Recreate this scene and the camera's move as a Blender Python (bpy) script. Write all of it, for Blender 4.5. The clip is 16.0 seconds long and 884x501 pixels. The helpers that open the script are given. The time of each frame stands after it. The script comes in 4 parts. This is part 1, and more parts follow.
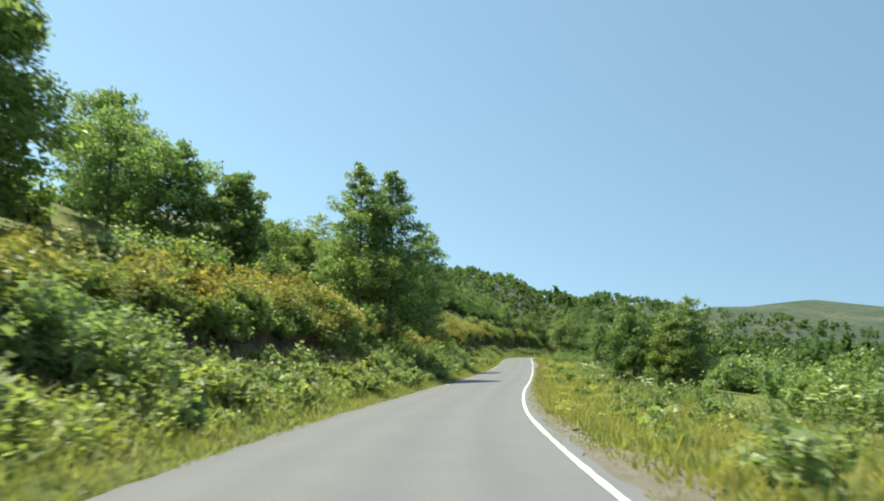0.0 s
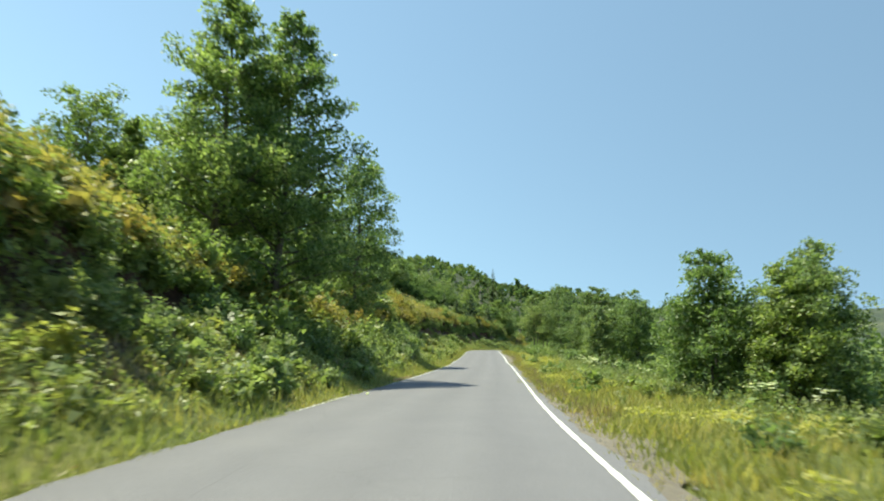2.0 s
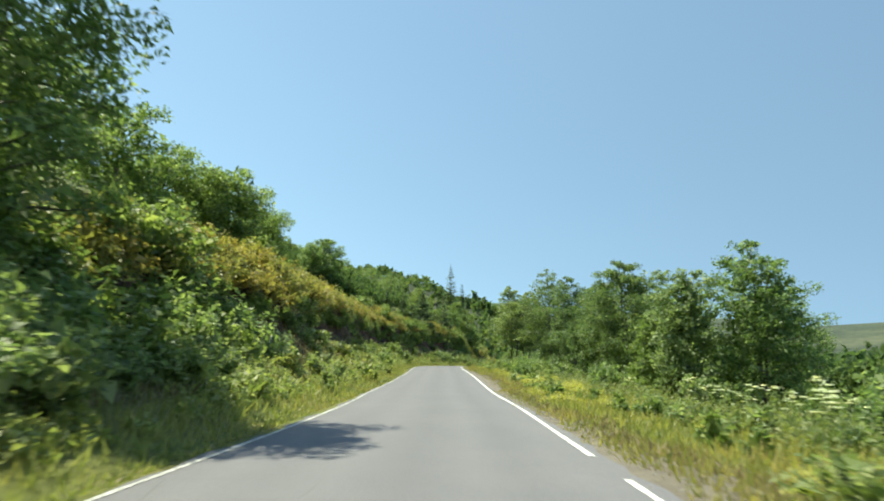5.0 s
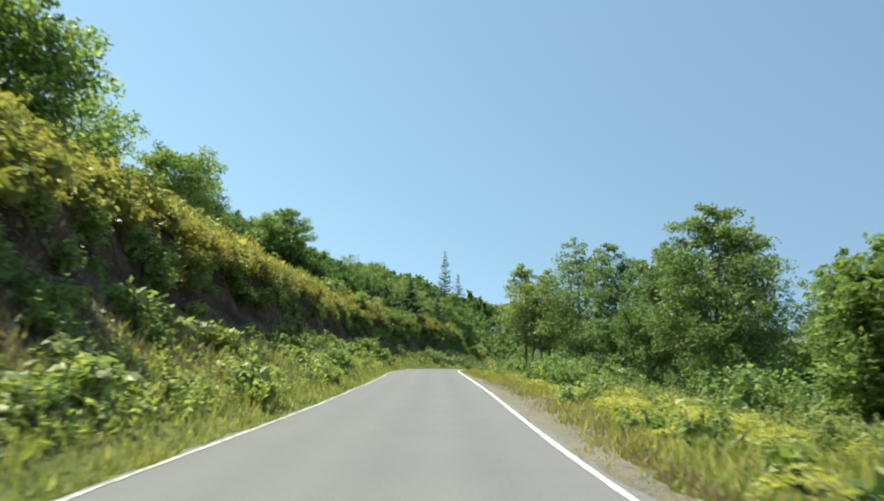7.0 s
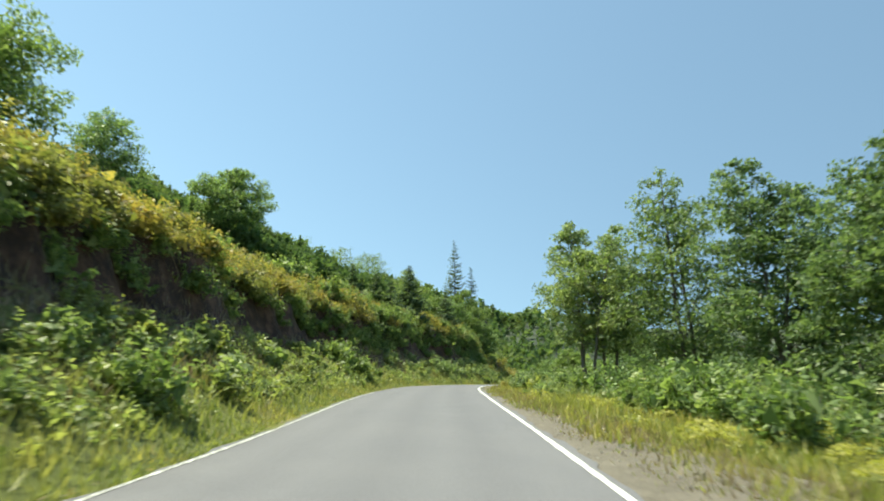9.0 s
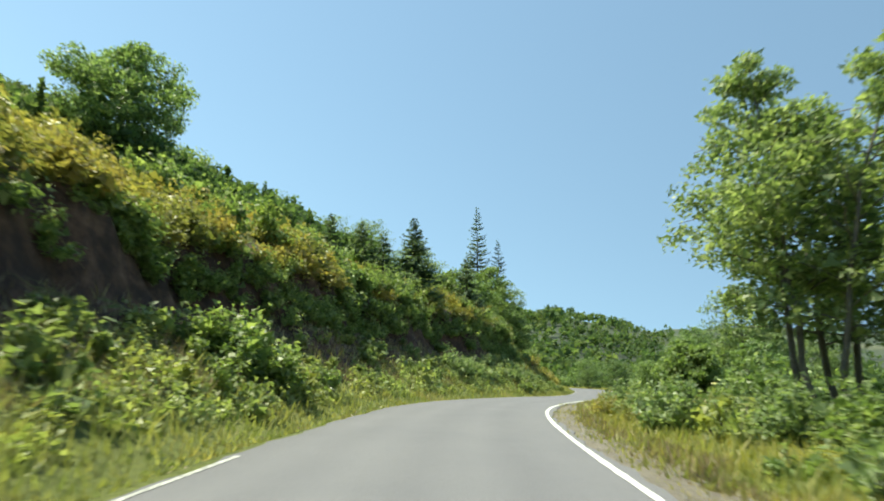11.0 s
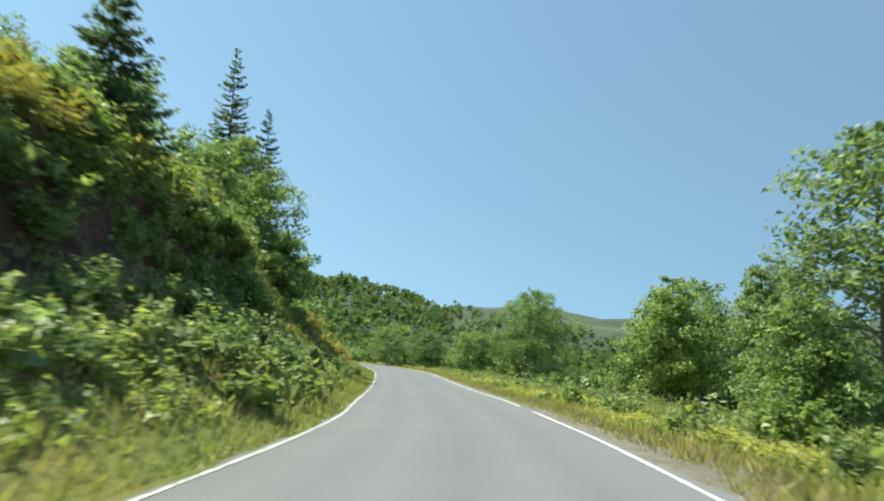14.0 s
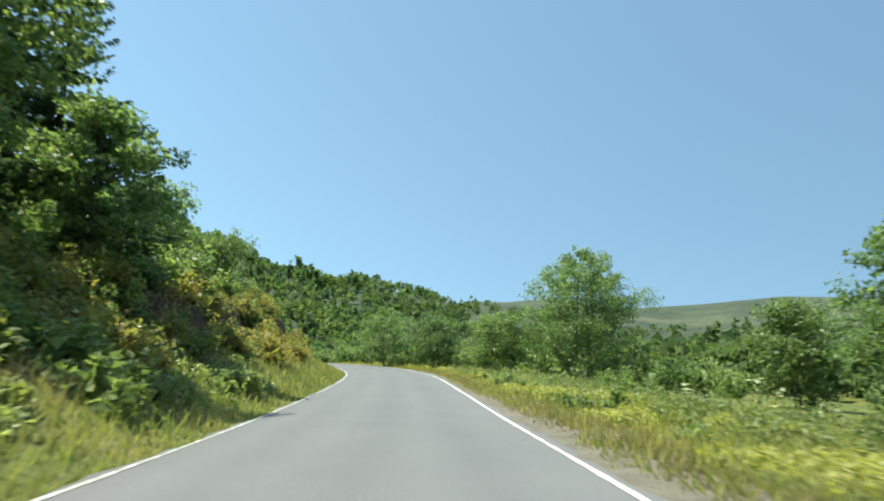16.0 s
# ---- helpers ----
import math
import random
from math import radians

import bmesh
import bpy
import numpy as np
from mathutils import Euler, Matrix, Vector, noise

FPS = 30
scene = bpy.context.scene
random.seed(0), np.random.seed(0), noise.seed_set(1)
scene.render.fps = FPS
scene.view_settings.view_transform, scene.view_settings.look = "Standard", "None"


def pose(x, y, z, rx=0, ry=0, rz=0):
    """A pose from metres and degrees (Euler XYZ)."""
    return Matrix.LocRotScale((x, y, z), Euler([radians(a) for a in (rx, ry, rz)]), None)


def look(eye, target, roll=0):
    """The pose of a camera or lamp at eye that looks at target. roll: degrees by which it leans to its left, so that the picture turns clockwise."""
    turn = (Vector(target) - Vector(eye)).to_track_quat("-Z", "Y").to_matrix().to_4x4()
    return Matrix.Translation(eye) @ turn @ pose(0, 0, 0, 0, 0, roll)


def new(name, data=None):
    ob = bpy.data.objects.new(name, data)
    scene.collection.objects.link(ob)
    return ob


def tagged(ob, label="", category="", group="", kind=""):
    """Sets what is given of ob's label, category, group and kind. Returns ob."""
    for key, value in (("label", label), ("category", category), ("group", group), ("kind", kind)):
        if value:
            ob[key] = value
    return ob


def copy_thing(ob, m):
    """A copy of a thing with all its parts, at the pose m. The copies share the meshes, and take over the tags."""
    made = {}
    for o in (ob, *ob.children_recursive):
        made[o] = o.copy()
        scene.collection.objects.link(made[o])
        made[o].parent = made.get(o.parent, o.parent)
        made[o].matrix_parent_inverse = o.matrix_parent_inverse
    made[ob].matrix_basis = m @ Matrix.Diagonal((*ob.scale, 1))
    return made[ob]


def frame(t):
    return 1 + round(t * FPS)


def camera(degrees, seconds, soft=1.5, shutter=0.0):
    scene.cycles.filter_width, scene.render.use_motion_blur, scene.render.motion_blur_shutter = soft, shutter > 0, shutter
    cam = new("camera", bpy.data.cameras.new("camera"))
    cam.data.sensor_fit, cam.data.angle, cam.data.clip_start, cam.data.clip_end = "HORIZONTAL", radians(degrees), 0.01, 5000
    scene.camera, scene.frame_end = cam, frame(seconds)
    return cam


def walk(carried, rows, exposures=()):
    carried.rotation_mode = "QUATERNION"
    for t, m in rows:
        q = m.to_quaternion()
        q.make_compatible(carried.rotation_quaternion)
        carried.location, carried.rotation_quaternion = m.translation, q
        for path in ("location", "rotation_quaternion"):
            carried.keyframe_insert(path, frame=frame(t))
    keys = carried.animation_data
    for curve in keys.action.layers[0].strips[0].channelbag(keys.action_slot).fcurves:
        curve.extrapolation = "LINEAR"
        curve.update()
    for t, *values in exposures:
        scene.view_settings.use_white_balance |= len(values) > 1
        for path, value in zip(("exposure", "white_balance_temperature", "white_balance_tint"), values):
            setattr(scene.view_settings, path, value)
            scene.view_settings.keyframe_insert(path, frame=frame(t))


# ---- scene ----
cam = camera(68.4, 16.0, soft=1.9, shutter=0.35)
METRES, EYE, TILT, LEAN, TURN = 190.0, 1.3, 10.5, 0.0, 0.0
ROWS = [
    (0.0, 0.0, 0.0, 0.0, -0.0, 0.0, -0.0),
    (0.5, 0.0009, 0.0314, -0.0059, -0.86, -0.6, -0.53),
    (1.0, 0.0026, 0.0627, -0.0117, -1.6, -0.64, -1.14),
    (1.5, 0.0047, 0.095, -0.0176, -2.54, -0.44, -1.49),
    (2.0, 0.0074, 0.1282, -0.0236, -3.47, -0.51, -1.85),
    (2.5, 0.0107, 0.1612, -0.0295, -4.44, 0.14, -1.44),
    (3.0, 0.0147, 0.1946, -0.035, -5.11, 0.45, -1.88),
    (3.5, 0.0189, 0.228, -0.0407, -5.91, 0.17, -1.71),
    (4.0, 0.0236, 0.2606, -0.0461, -6.67, 0.44, -1.56),
    (4.5, 0.0283, 0.2939, -0.0513, -7.12, 0.88, -2.32),
    (7.0, 0.0495, 0.4346, -0.0731, -7.85, 1.28, -2.6),
    (7.5, 0.0541, 0.4637, -0.0775, -7.64, 1.4, -2.65),
    (8.0, 0.0586, 0.4929, -0.0818, -7.52, 1.73, -2.43),
    (8.5, 0.0628, 0.5214, -0.0859, -7.25, 2.04, -2.1),
    (9.0, 0.0671, 0.5506, -0.09, -6.95, 2.26, -1.22),
    (11.5, 0.0852, 0.7011, -0.1105, -5.23, 1.91, -1.82),
    (12.0, 0.0897, 0.7312, -0.1149, -7.49, 1.57, -1.86),
    (12.5, 0.096, 0.7618, -0.1194, -11.3, 1.56, -2.24),
    (13.0, 0.1045, 0.7915, -0.1237, -15.54, 1.84, -3.36),
    (13.5, 0.1153, 0.8208, -0.1282, -19.51, 1.4, -4.97),
    (14.0, 0.1283, 0.8495, -0.133, -23.27, 0.82, -6.58),
    (14.5, 0.1425, 0.8777, -0.1378, -24.47, 0.57, -6.76),
    (15.0, 0.1571, 0.9062, -0.143, -24.13, 0.28, -6.29),
    (15.5, 0.1705, 0.9344, -0.1483, -23.38, 0.54, -5.12),
    (16.0, 0.1832, 0.963, -0.1532, -21.98, 0.56, -3.98),
]
walk(cam, [(t, pose(0, 0, EYE, TILT, LEAN, TURN) @ pose(METRES * x, METRES * y, METRES * z, 90 + pitch, roll, yaw)) for t, x, y, z, yaw, pitch, roll in ROWS],
     exposures=[(0.0, 0.76, 7750, -10), (12.4, 0.78, 7700, -11), (13.5, 0.77, 7480, -12), (16.0, 0.80, 7280, -12)])

# ---------------------------------------------------------------- world and sun
SUN_TO = Vector((-0.44, 0.16, 1.0)).normalized()
world = bpy.data.worlds.new("sky")
scene.world = world
world.use_nodes = True
wn = world.node_tree
sky = wn.nodes.new("ShaderNodeTexSky")
sky.sky_type, sky.sun_disc = "NISHITA", False
sky.sun_elevation = math.asin(SUN_TO.z)
sky.sun_rotation = math.atan2(SUN_TO.x, SUN_TO.y)
sky.air_density, sky.dust_density, sky.ozone_density, sky.altitude = 1.0, 0.12, 0.75, 200
coord = wn.nodes.new("ShaderNodeTexCoord")
lift = wn.nodes.new("ShaderNodeVectorMath")
lift.operation = "ADD"
lift.inputs[1].default_value = (0, 0, 0.22)
unit_way = wn.nodes.new("ShaderNodeVectorMath")
unit_way.operation = "NORMALIZE"
lean = wn.nodes.new("ShaderNodeMapping")
lean.vector_type = "VECTOR"
lean.inputs["Rotation"].default_value = (0, radians(-11), 0)
wn.links.new(coord.outputs["Generated"], lean.inputs["Vector"])
wn.links.new(lean.outputs[0], lift.inputs[0])
wn.links.new(lift.outputs[0], unit_way.inputs[0])
wn.links.new(unit_way.outputs[0], sky.inputs["Vector"])
wn.links.new(sky.outputs[0], wn.nodes["Background"].inputs[0])
wn.nodes["Background"].inputs[1].default_value = 0.15
sun = new("sun", bpy.data.lights.new("sun", "SUN"))
sun.data.energy, sun.data.angle, sun.data.color = 5.0, radians(0.55), (1.0, 0.95, 0.87)
sun.matrix_world = look((0, 0, 60), Vector((0, 0, 60)) - SUN_TO)

rng = np.random.default_rng(7)


# ---------------------------------------------------------------- materials
def nodes_of(name):
    m = bpy.data.materials.new(name)
    m.use_nodes = True
    t = m.node_tree
    return m, t, t.nodes["Principled BSDF"], t.nodes["Material Output"]


def ramp(t, factor, stops):
    r = t.nodes.new("ShaderNodeValToRGB")
    els = r.color_ramp.elements
    while len(els) < len(stops):
        els.new(0.5)
    for e, (p, c) in zip(els, stops):
        e.position, e.color = p, (*c, 1)
    t.links.new(factor, r.inputs[0])
    return r.outputs[0]


def noise_of(t, scale, detail=6, rough=0.6, vector=None):
    n = t.nodes.new("ShaderNodeTexNoise")
    n.inputs["Scale"].default_value, n.inputs["Detail"].default_value, n.inputs["Roughness"].default_value = scale, detail, rough
    if vector is None:
        g = t.nodes.new("ShaderNodeNewGeometry")
        vector = g.outputs["Position"]
    t.links.new(vector, n.inputs["Vector"])
    return n.outputs["Fac"]


def blend(t, factor, a, b, kind="MIX"):
    m = t.nodes.new("ShaderNodeMix")
    m.data_type, m.blend_type = "RGBA", kind
    for s, v in ((m.inputs[0], factor), (m.inputs[6], a), (m.inputs[7], b)):
        if isinstance(v, (int, float)):
            s.default_value = v
        elif isinstance(v, tuple):
            s.default_value = (*v, 1)
        else:
            t.links.new(v, s)
    return m.outputs[2]


def bump(t, bsdf, height, strength, distance):
    b = t.nodes.new("ShaderNodeBump")
    b.inputs["Strength"].default_value, b.inputs["Distance"].default_value = strength, distance
    t.links.new(height, b.inputs["Height"])
    t.links.new(b.outputs[0], bsdf.inputs["Normal"])


def leaf_material(name, dark, mid, light, patch=None, through_light=0.5, patch_scale=0.35, gloss=0.44, grey=0.18, shine=0.42):
    """Leaves: colour varies leaf by leaf, and in patches over the plant; light passes through."""
    m, t, bsdf, out = nodes_of(name)
    dark, mid, light = (tuple(1.13 * c for c in v) for v in (dark, mid, light))
    dark, mid, light = (tuple(c * (1 - grey) + grey * (0.3 * v[0] + 0.6 * v[1] + 0.1 * v[2]) for c in v) for v in (dark, mid, light))
    g = t.nodes.new("ShaderNodeNewGeometry")
    col = ramp(t, g.outputs["Random Per Island"], [(0.0, dark), (0.55, mid), (1.0, light)])
    if patch:
        f = ramp(t, noise_of(t, patch_scale, 3), [(0.44, (0, 0, 0)), (0.62, (1, 1, 1))])
        other = ramp(t, g.outputs["Random Per Island"], [(0.0, mid), (0.5, patch), (1.0, tuple(min(1, 1.35 * c) for c in patch))])
        col = blend(t, f, col, other)
    info = t.nodes.new("ShaderNodeObjectInfo")
    tone = ramp(t, info.outputs["Random"], [(0.0, (0.82, 0.86, 0.8)), (0.5, (1, 1, 1)), (1.0, (1.18, 1.1, 0.95))])
    col = blend(t, 1.0, col, tone, "MULTIPLY")
    t.links.new(col, bsdf.inputs["Base Color"])
    bsdf.inputs["Roughness"].default_value = gloss
    bsdf.inputs["Specular IOR Level"].default_value = shine
    tr = t.nodes.new("ShaderNodeBsdfTranslucent")
    t.links.new(blend(t, 1.0, col, (1.22, 1.3, 0.72), "MULTIPLY"), tr.inputs[0])
    mix = t.nodes.new("ShaderNodeMixShader")
    mix.inputs[0].default_value = through_light
    t.links.new(bsdf.outputs[0], mix.inputs[1])
    t.links.new(tr.outputs[0], mix.inputs[2])
    t.links.new(mix.outputs[0], out.inputs[0])
    return m


def plain_rough(name, stops, scale, rough, bump_scale, strength, distance):
    m, t, bsdf, _ = nodes_of(name)
    c = ramp(t, noise_of(t, scale), stops)
    c = blend(t, 0.5, c, ramp(t, noise_of(t, scale * 9, 4), stops))
    t.links.new(c, bsdf.inputs["Base Color"])
    bsdf.inputs["Roughness"].default_value = rough
    bump(t, bsdf, noise_of(t, bump_scale, 8, 0.7), strength, distance)
    return m


LEAF_ALDER = leaf_material("alder_leaf", (0.082, 0.140, 0.050), (0.158, 0.246, 0.080), (0.325, 0.415, 0.185))
LEAF_LIGHT = leaf_material("willow_leaf", (0.100, 0.155, 0.060), (0.190, 0.265, 0.100), (0.350, 0.410, 0.215))
LEAF_GREEN = leaf_material("bright_leaf", (0.090, 0.145, 0.040), (0.172, 0.252, 0.070), (0.315, 0.385, 0.140))
LEAF_DARK = leaf_material("dark_leaf", (0.060, 0.110, 0.046), (0.115, 0.190, 0.074), (0.225, 0.300, 0.140))
LEAF_YELLOW = leaf_material("yellowing_leaf", (0.125, 0.140, 0.045), (0.225, 0.228, 0.078), (0.335, 0.318, 0.14), patch=(0.34, 0.262, 0.10), patch_scale=0.4, grey=0.05)
LEAF_HERB = leaf_material("herb_leaf", (0.115, 0.170, 0.062), (0.215, 0.285, 0.105), (0.370, 0.420, 0.215), patch=(0.247, 0.265, 0.11), grey=0.16)
LEAF_FAR = leaf_material("woodland_leaf", (0.066, 0.108, 0.052), (0.098, 0.150, 0.068), (0.140, 0.188, 0.088), patch=(0.150, 0.185, 0.080), patch_scale=0.06, gloss=0.75, shine=0.15, grey=0.0)
NEEDLE = leaf_material("spruce_needle", (0.060, 0.105, 0.066), (0.125, 0.190, 0.118), (0.23, 0.29, 0.195), through_light=0.35, gloss=0.65, shine=0.2)
LEAF_TALL = leaf_material("meadow_herb_leaf", (0.145, 0.18, 0.065), (0.245, 0.28, 0.105), (0.35, 0.375, 0.18), patch=(0.26, 0.265, 0.11), patch_scale=0.3)
GRASS = leaf_material("grass_blade", (0.145, 0.180, 0.055), (0.245, 0.268, 0.085), (0.35, 0.352, 0.16), patch=(0.33, 0.29, 0.13), patch_scale=0.5, grey=0.08)
DRY_GRASS = leaf_material("dry_grass_blade", (0.19, 0.130, 0.075), (0.29, 0.21, 0.122), (0.41, 0.32, 0.195), through_light=0.3)
PETAL_YELLOW = leaf_material("yellow_petal", (0.22, 0.23, 0.07), (0.40, 0.37, 0.11), (0.52, 0.47, 0.17), grey=0.0)
PETAL_WHITE = leaf_material("white_petal", (0.55, 0.56, 0.50), (0.7, 0.7, 0.66), (0.8, 0.8, 0.78))
DRY_STEM = plain_rough("dry_stem", [(0.3, (0.16, 0.11, 0.06)), (0.7, (0.30, 0.23, 0.13))], 3, 0.8, 20, 0.4, 0.01)
BARK = plain_rough("alder_bark", [(0.3, (0.055, 0.045, 0.036)), (0.7, (0.19, 0.175, 0.155))], 2.2, 0.85, 14, 0.7, 0.03)
BARK_DARK = plain_rough("spruce_bark", [(0.3, (0.035, 0.026, 0.02)), (0.7, (0.10, 0.075, 0.055))], 3, 0.9, 16, 0.8, 0.03)
GRAVEL = plain_rough("gravel", [(0.25, (0.090, 0.076, 0.062)), (0.5, (0.165, 0.143, 0.118)), (0.8, (0.28, 0.252, 0.212))], 1.6, 0.95, 40, 0.9, 0.03)
STONE = plain_rough("grey_stone", [(0.3, (0.16, 0.15, 0.14)), (0.7, (0.36, 0.34, 0.31))], 4, 0.9, 30, 0.6, 0.02)


def asphalt_material():
    m, t, bsdf, _ = nodes_of("worn_asphalt")
    fine = ramp(t, noise_of(t, 55, 3, 0.8), [(0.3, (0.097, 0.095, 0.111)), (0.7, (0.196, 0.192, 0.216))])
    broad = ramp(t, noise_of(t, 0.45, 5), [(0.3, (0.93, 0.93, 0.94)), (0.7, (1.05, 1.045, 1.03))])
    c = blend(t, 1.0, fine, broad, "MULTIPLY")
    uv = t.nodes.new("ShaderNodeUVMap")
    sep = t.nodes.new("ShaderNodeSeparateXYZ")
    t.links.new(uv.outputs[0], sep.inputs[0])
    # two lighter wheel tracks in each lane, worn by tyres
    track = ramp(t, sep.outputs[0], [(0.0, (0.9, 0.9, 0.9)), (0.14, (1.04, 1.04, 1.03)), (0.24, (0.95, 0.95, 0.95)), (0.36, (1.05, 1.05, 1.04)), (0.5, (0.93, 0.93, 0.93)),
                                     (0.64, (1.06, 1.06, 1.05)), (0.74, (0.94, 0.94, 0.94)), (0.86, (1.05, 1.05, 1.04)), (1.0, (1.03, 1.03, 1.02))])
    c = blend(t, 1.0, c, track, "MULTIPLY")
    vor = t.nodes.new("ShaderNodeTexVoronoi")
    vor.feature, vor.inputs["Scale"].default_value = "DISTANCE_TO_EDGE", 0.55
    g = t.nodes.new("ShaderNodeNewGeometry")
    t.links.new(g.outputs["Position"], vor.inputs["Vector"])
    crack = ramp(t, vor.outputs["Distance"], [(0.0, (0.72, 0.72, 0.72)), (0.010, (1, 1, 1))])
    c = blend(t, ramp(t, noise_of(t, 0.12, 2), [(0.5, (0, 0, 0)), (0.62, (0.8, 0.8, 0.8))]), c, blend(t, 1.0, c, crack, "MULTIPLY"))
    t.links.new(c, bsdf.inputs["Base Color"])
    bsdf.inputs["Roughness"].default_value = 0.82
    bump(t, bsdf, noise_of(t, 70, 4, 0.8), 0.5, 0.008)
    return m


def ground_material():
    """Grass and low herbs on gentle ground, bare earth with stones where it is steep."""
    m, t, bsdf, _ = nodes_of("grassy_ground")
    low = ramp(t, noise_of(t, 0.22, 5), [(0.3, (0.085, 0.11, 0.026)), (0.5, (0.14, 0.16, 0.036)), (0.72, (0.22, 0.195, 0.06))])
    grain = ramp(t, noise_of(t, 7, 6, 0.7), [(0.3, (0.5, 0.5, 0.5)), (0.7, (1.3, 1.3, 1.25))])
    grass = blend(t, 1.0, low, grain, "MULTIPLY")
    far = ramp(t, noise_of(t, 0.009, 7, 0.65), [(0.45, (0.040, 0.056, 0.034)), (0.56, (0.062, 0.078, 0.044)), (0.69, (0.100, 0.106, 0.062))])
    far = blend(t, 1.0, far, ramp(t, noise_of(t, 0.11, 6, 0.75), [(0.40, (0.45, 0.5, 0.48)), (0.52, (1.0, 1.0, 1.0)), (0.66, (1.25, 1.2, 1.15))]), "MULTIPLY")
    g = t.nodes.new("ShaderNodeNewGeometry")
    sep = t.nodes.new("ShaderNodeSeparateXYZ")
    t.links.new(g.outputs["Position"], sep.inputs[0])
    mr = t.nodes.new("ShaderNodeMapRange")
    mr.inputs[1].default_value, mr.inputs[2].default_value = 9, 22
    t.links.new(sep.outputs[2], mr.inputs[0])
    grass = blend(t, mr.outputs[0], grass, far)
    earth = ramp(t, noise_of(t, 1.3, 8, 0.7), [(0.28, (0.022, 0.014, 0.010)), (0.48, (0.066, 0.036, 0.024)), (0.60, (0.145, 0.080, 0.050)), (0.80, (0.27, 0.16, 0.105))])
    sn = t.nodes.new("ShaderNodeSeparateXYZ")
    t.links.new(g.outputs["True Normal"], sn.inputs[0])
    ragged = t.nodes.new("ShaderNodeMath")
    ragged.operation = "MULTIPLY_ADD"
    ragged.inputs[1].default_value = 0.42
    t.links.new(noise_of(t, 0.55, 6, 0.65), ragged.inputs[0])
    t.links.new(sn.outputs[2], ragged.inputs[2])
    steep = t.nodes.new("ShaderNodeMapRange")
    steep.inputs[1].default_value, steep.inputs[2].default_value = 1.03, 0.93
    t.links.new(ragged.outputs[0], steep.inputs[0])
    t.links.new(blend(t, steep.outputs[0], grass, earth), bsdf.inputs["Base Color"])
    bsdf.inputs["Roughness"].default_value = 0.95
    bump(t, bsdf, noise_of(t, 5, 9, 0.75), 0.8, 0.12)
    return m


def paint_material(name, wear):
    m, t, bsdf, _ = nodes_of(name)
    worn = ramp(t, noise_of(t, 9, 7, 0.75), [(wear, (0.25, 0.25, 0.245)), (wear + 0.12, (0.66, 0.66, 0.64)), (0.8, (0.75, 0.75, 0.73))])
    t.links.new(worn, bsdf.inputs["Base Color"])
    bsdf.inputs["Roughness"].default_value = 0.7
    bump(t, bsdf, noise_of(t, 60, 4, 0.8), 0.4, 0.004)
    return m


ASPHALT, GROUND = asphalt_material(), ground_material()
PAINT, PAINT_WORN = paint_material("worn_road_paint", 0.34), paint_material("faded_road_paint", 0.47)


# ---------------------------------------------------------------- the road's line
ROAD = np.array([
    (-2.50, -60.00, -0.30), (-1.35, -22.00, -0.10), (-1.00, 0.03, 0.00), (-0.57, 12.18, -0.01), (0.31, 24.86, 0.03),
    (1.79, 37.69, 0.20), (3.59, 50.41, 0.41), (8.64, 83.84, 1.39), (10.26, 95.03, 1.75), (11.90, 106.07, 2.21),
    (15.39, 134.90, 3.63), (16.24, 140.72, 3.85), (17.43, 146.65, 4.07), (19.05, 152.41, 4.30), (21.22, 158.06, 4.47),
    (23.88, 163.54, 4.57), (26.75, 168.90, 4.65), (29.64, 174.39, 4.69), (32.10, 179.87, 4.69), (34.22, 185.51, 4.77),
    (39.56, 200.63, 4.91), (43.15, 211.03, 5.12), (48.83, 229.28, 5.62), (53.21, 253.56, 6.22), (53.02, 291.84, 7.02), (43.88, 355.85, 7.92)])
# how far the two edge lines lie from the middle, along the road
RIGHT_LINE = [(-60, 2.68), (20, 2.68), (26, 2.77), (38, 2.85), (45, 2.9), (56, 3.02), (62, 3.01), (68, 2.96), (76, 2.89), (84, 2.88), (92, 2.72), (106, 2.67), (113, 2.74), (124, 2.82),
              (140, 2.84), (146, 2.72), (150, 2.52), (153.5, 2.45), (157, 2.65), (162, 3.04), (167, 3.24), (171.5, 3.15), (177, 2.8), (182, 2.72), (190, 2.81), (200, 2.87), (345, 2.85)]
LEFT_LINE = [(-60, 2.85), (9, 2.88), (16, 3.1), (24, 3.08), (30, 2.9), (38, 3.0), (45, 3.12), (56, 2.95), (68, 2.7), (76, 2.5), (84, 2.5), (92, 2.8), (108, 2.93), (113, 2.95), (119, 2.6), (125, 2.5),
             (143, 2.5), (149, 2.7), (155, 3.0), (159, 3.0), (164, 2.72), (172, 2.5), (178, 2.68), (187, 2.98), (200, 2.83), (345, 2.85)]


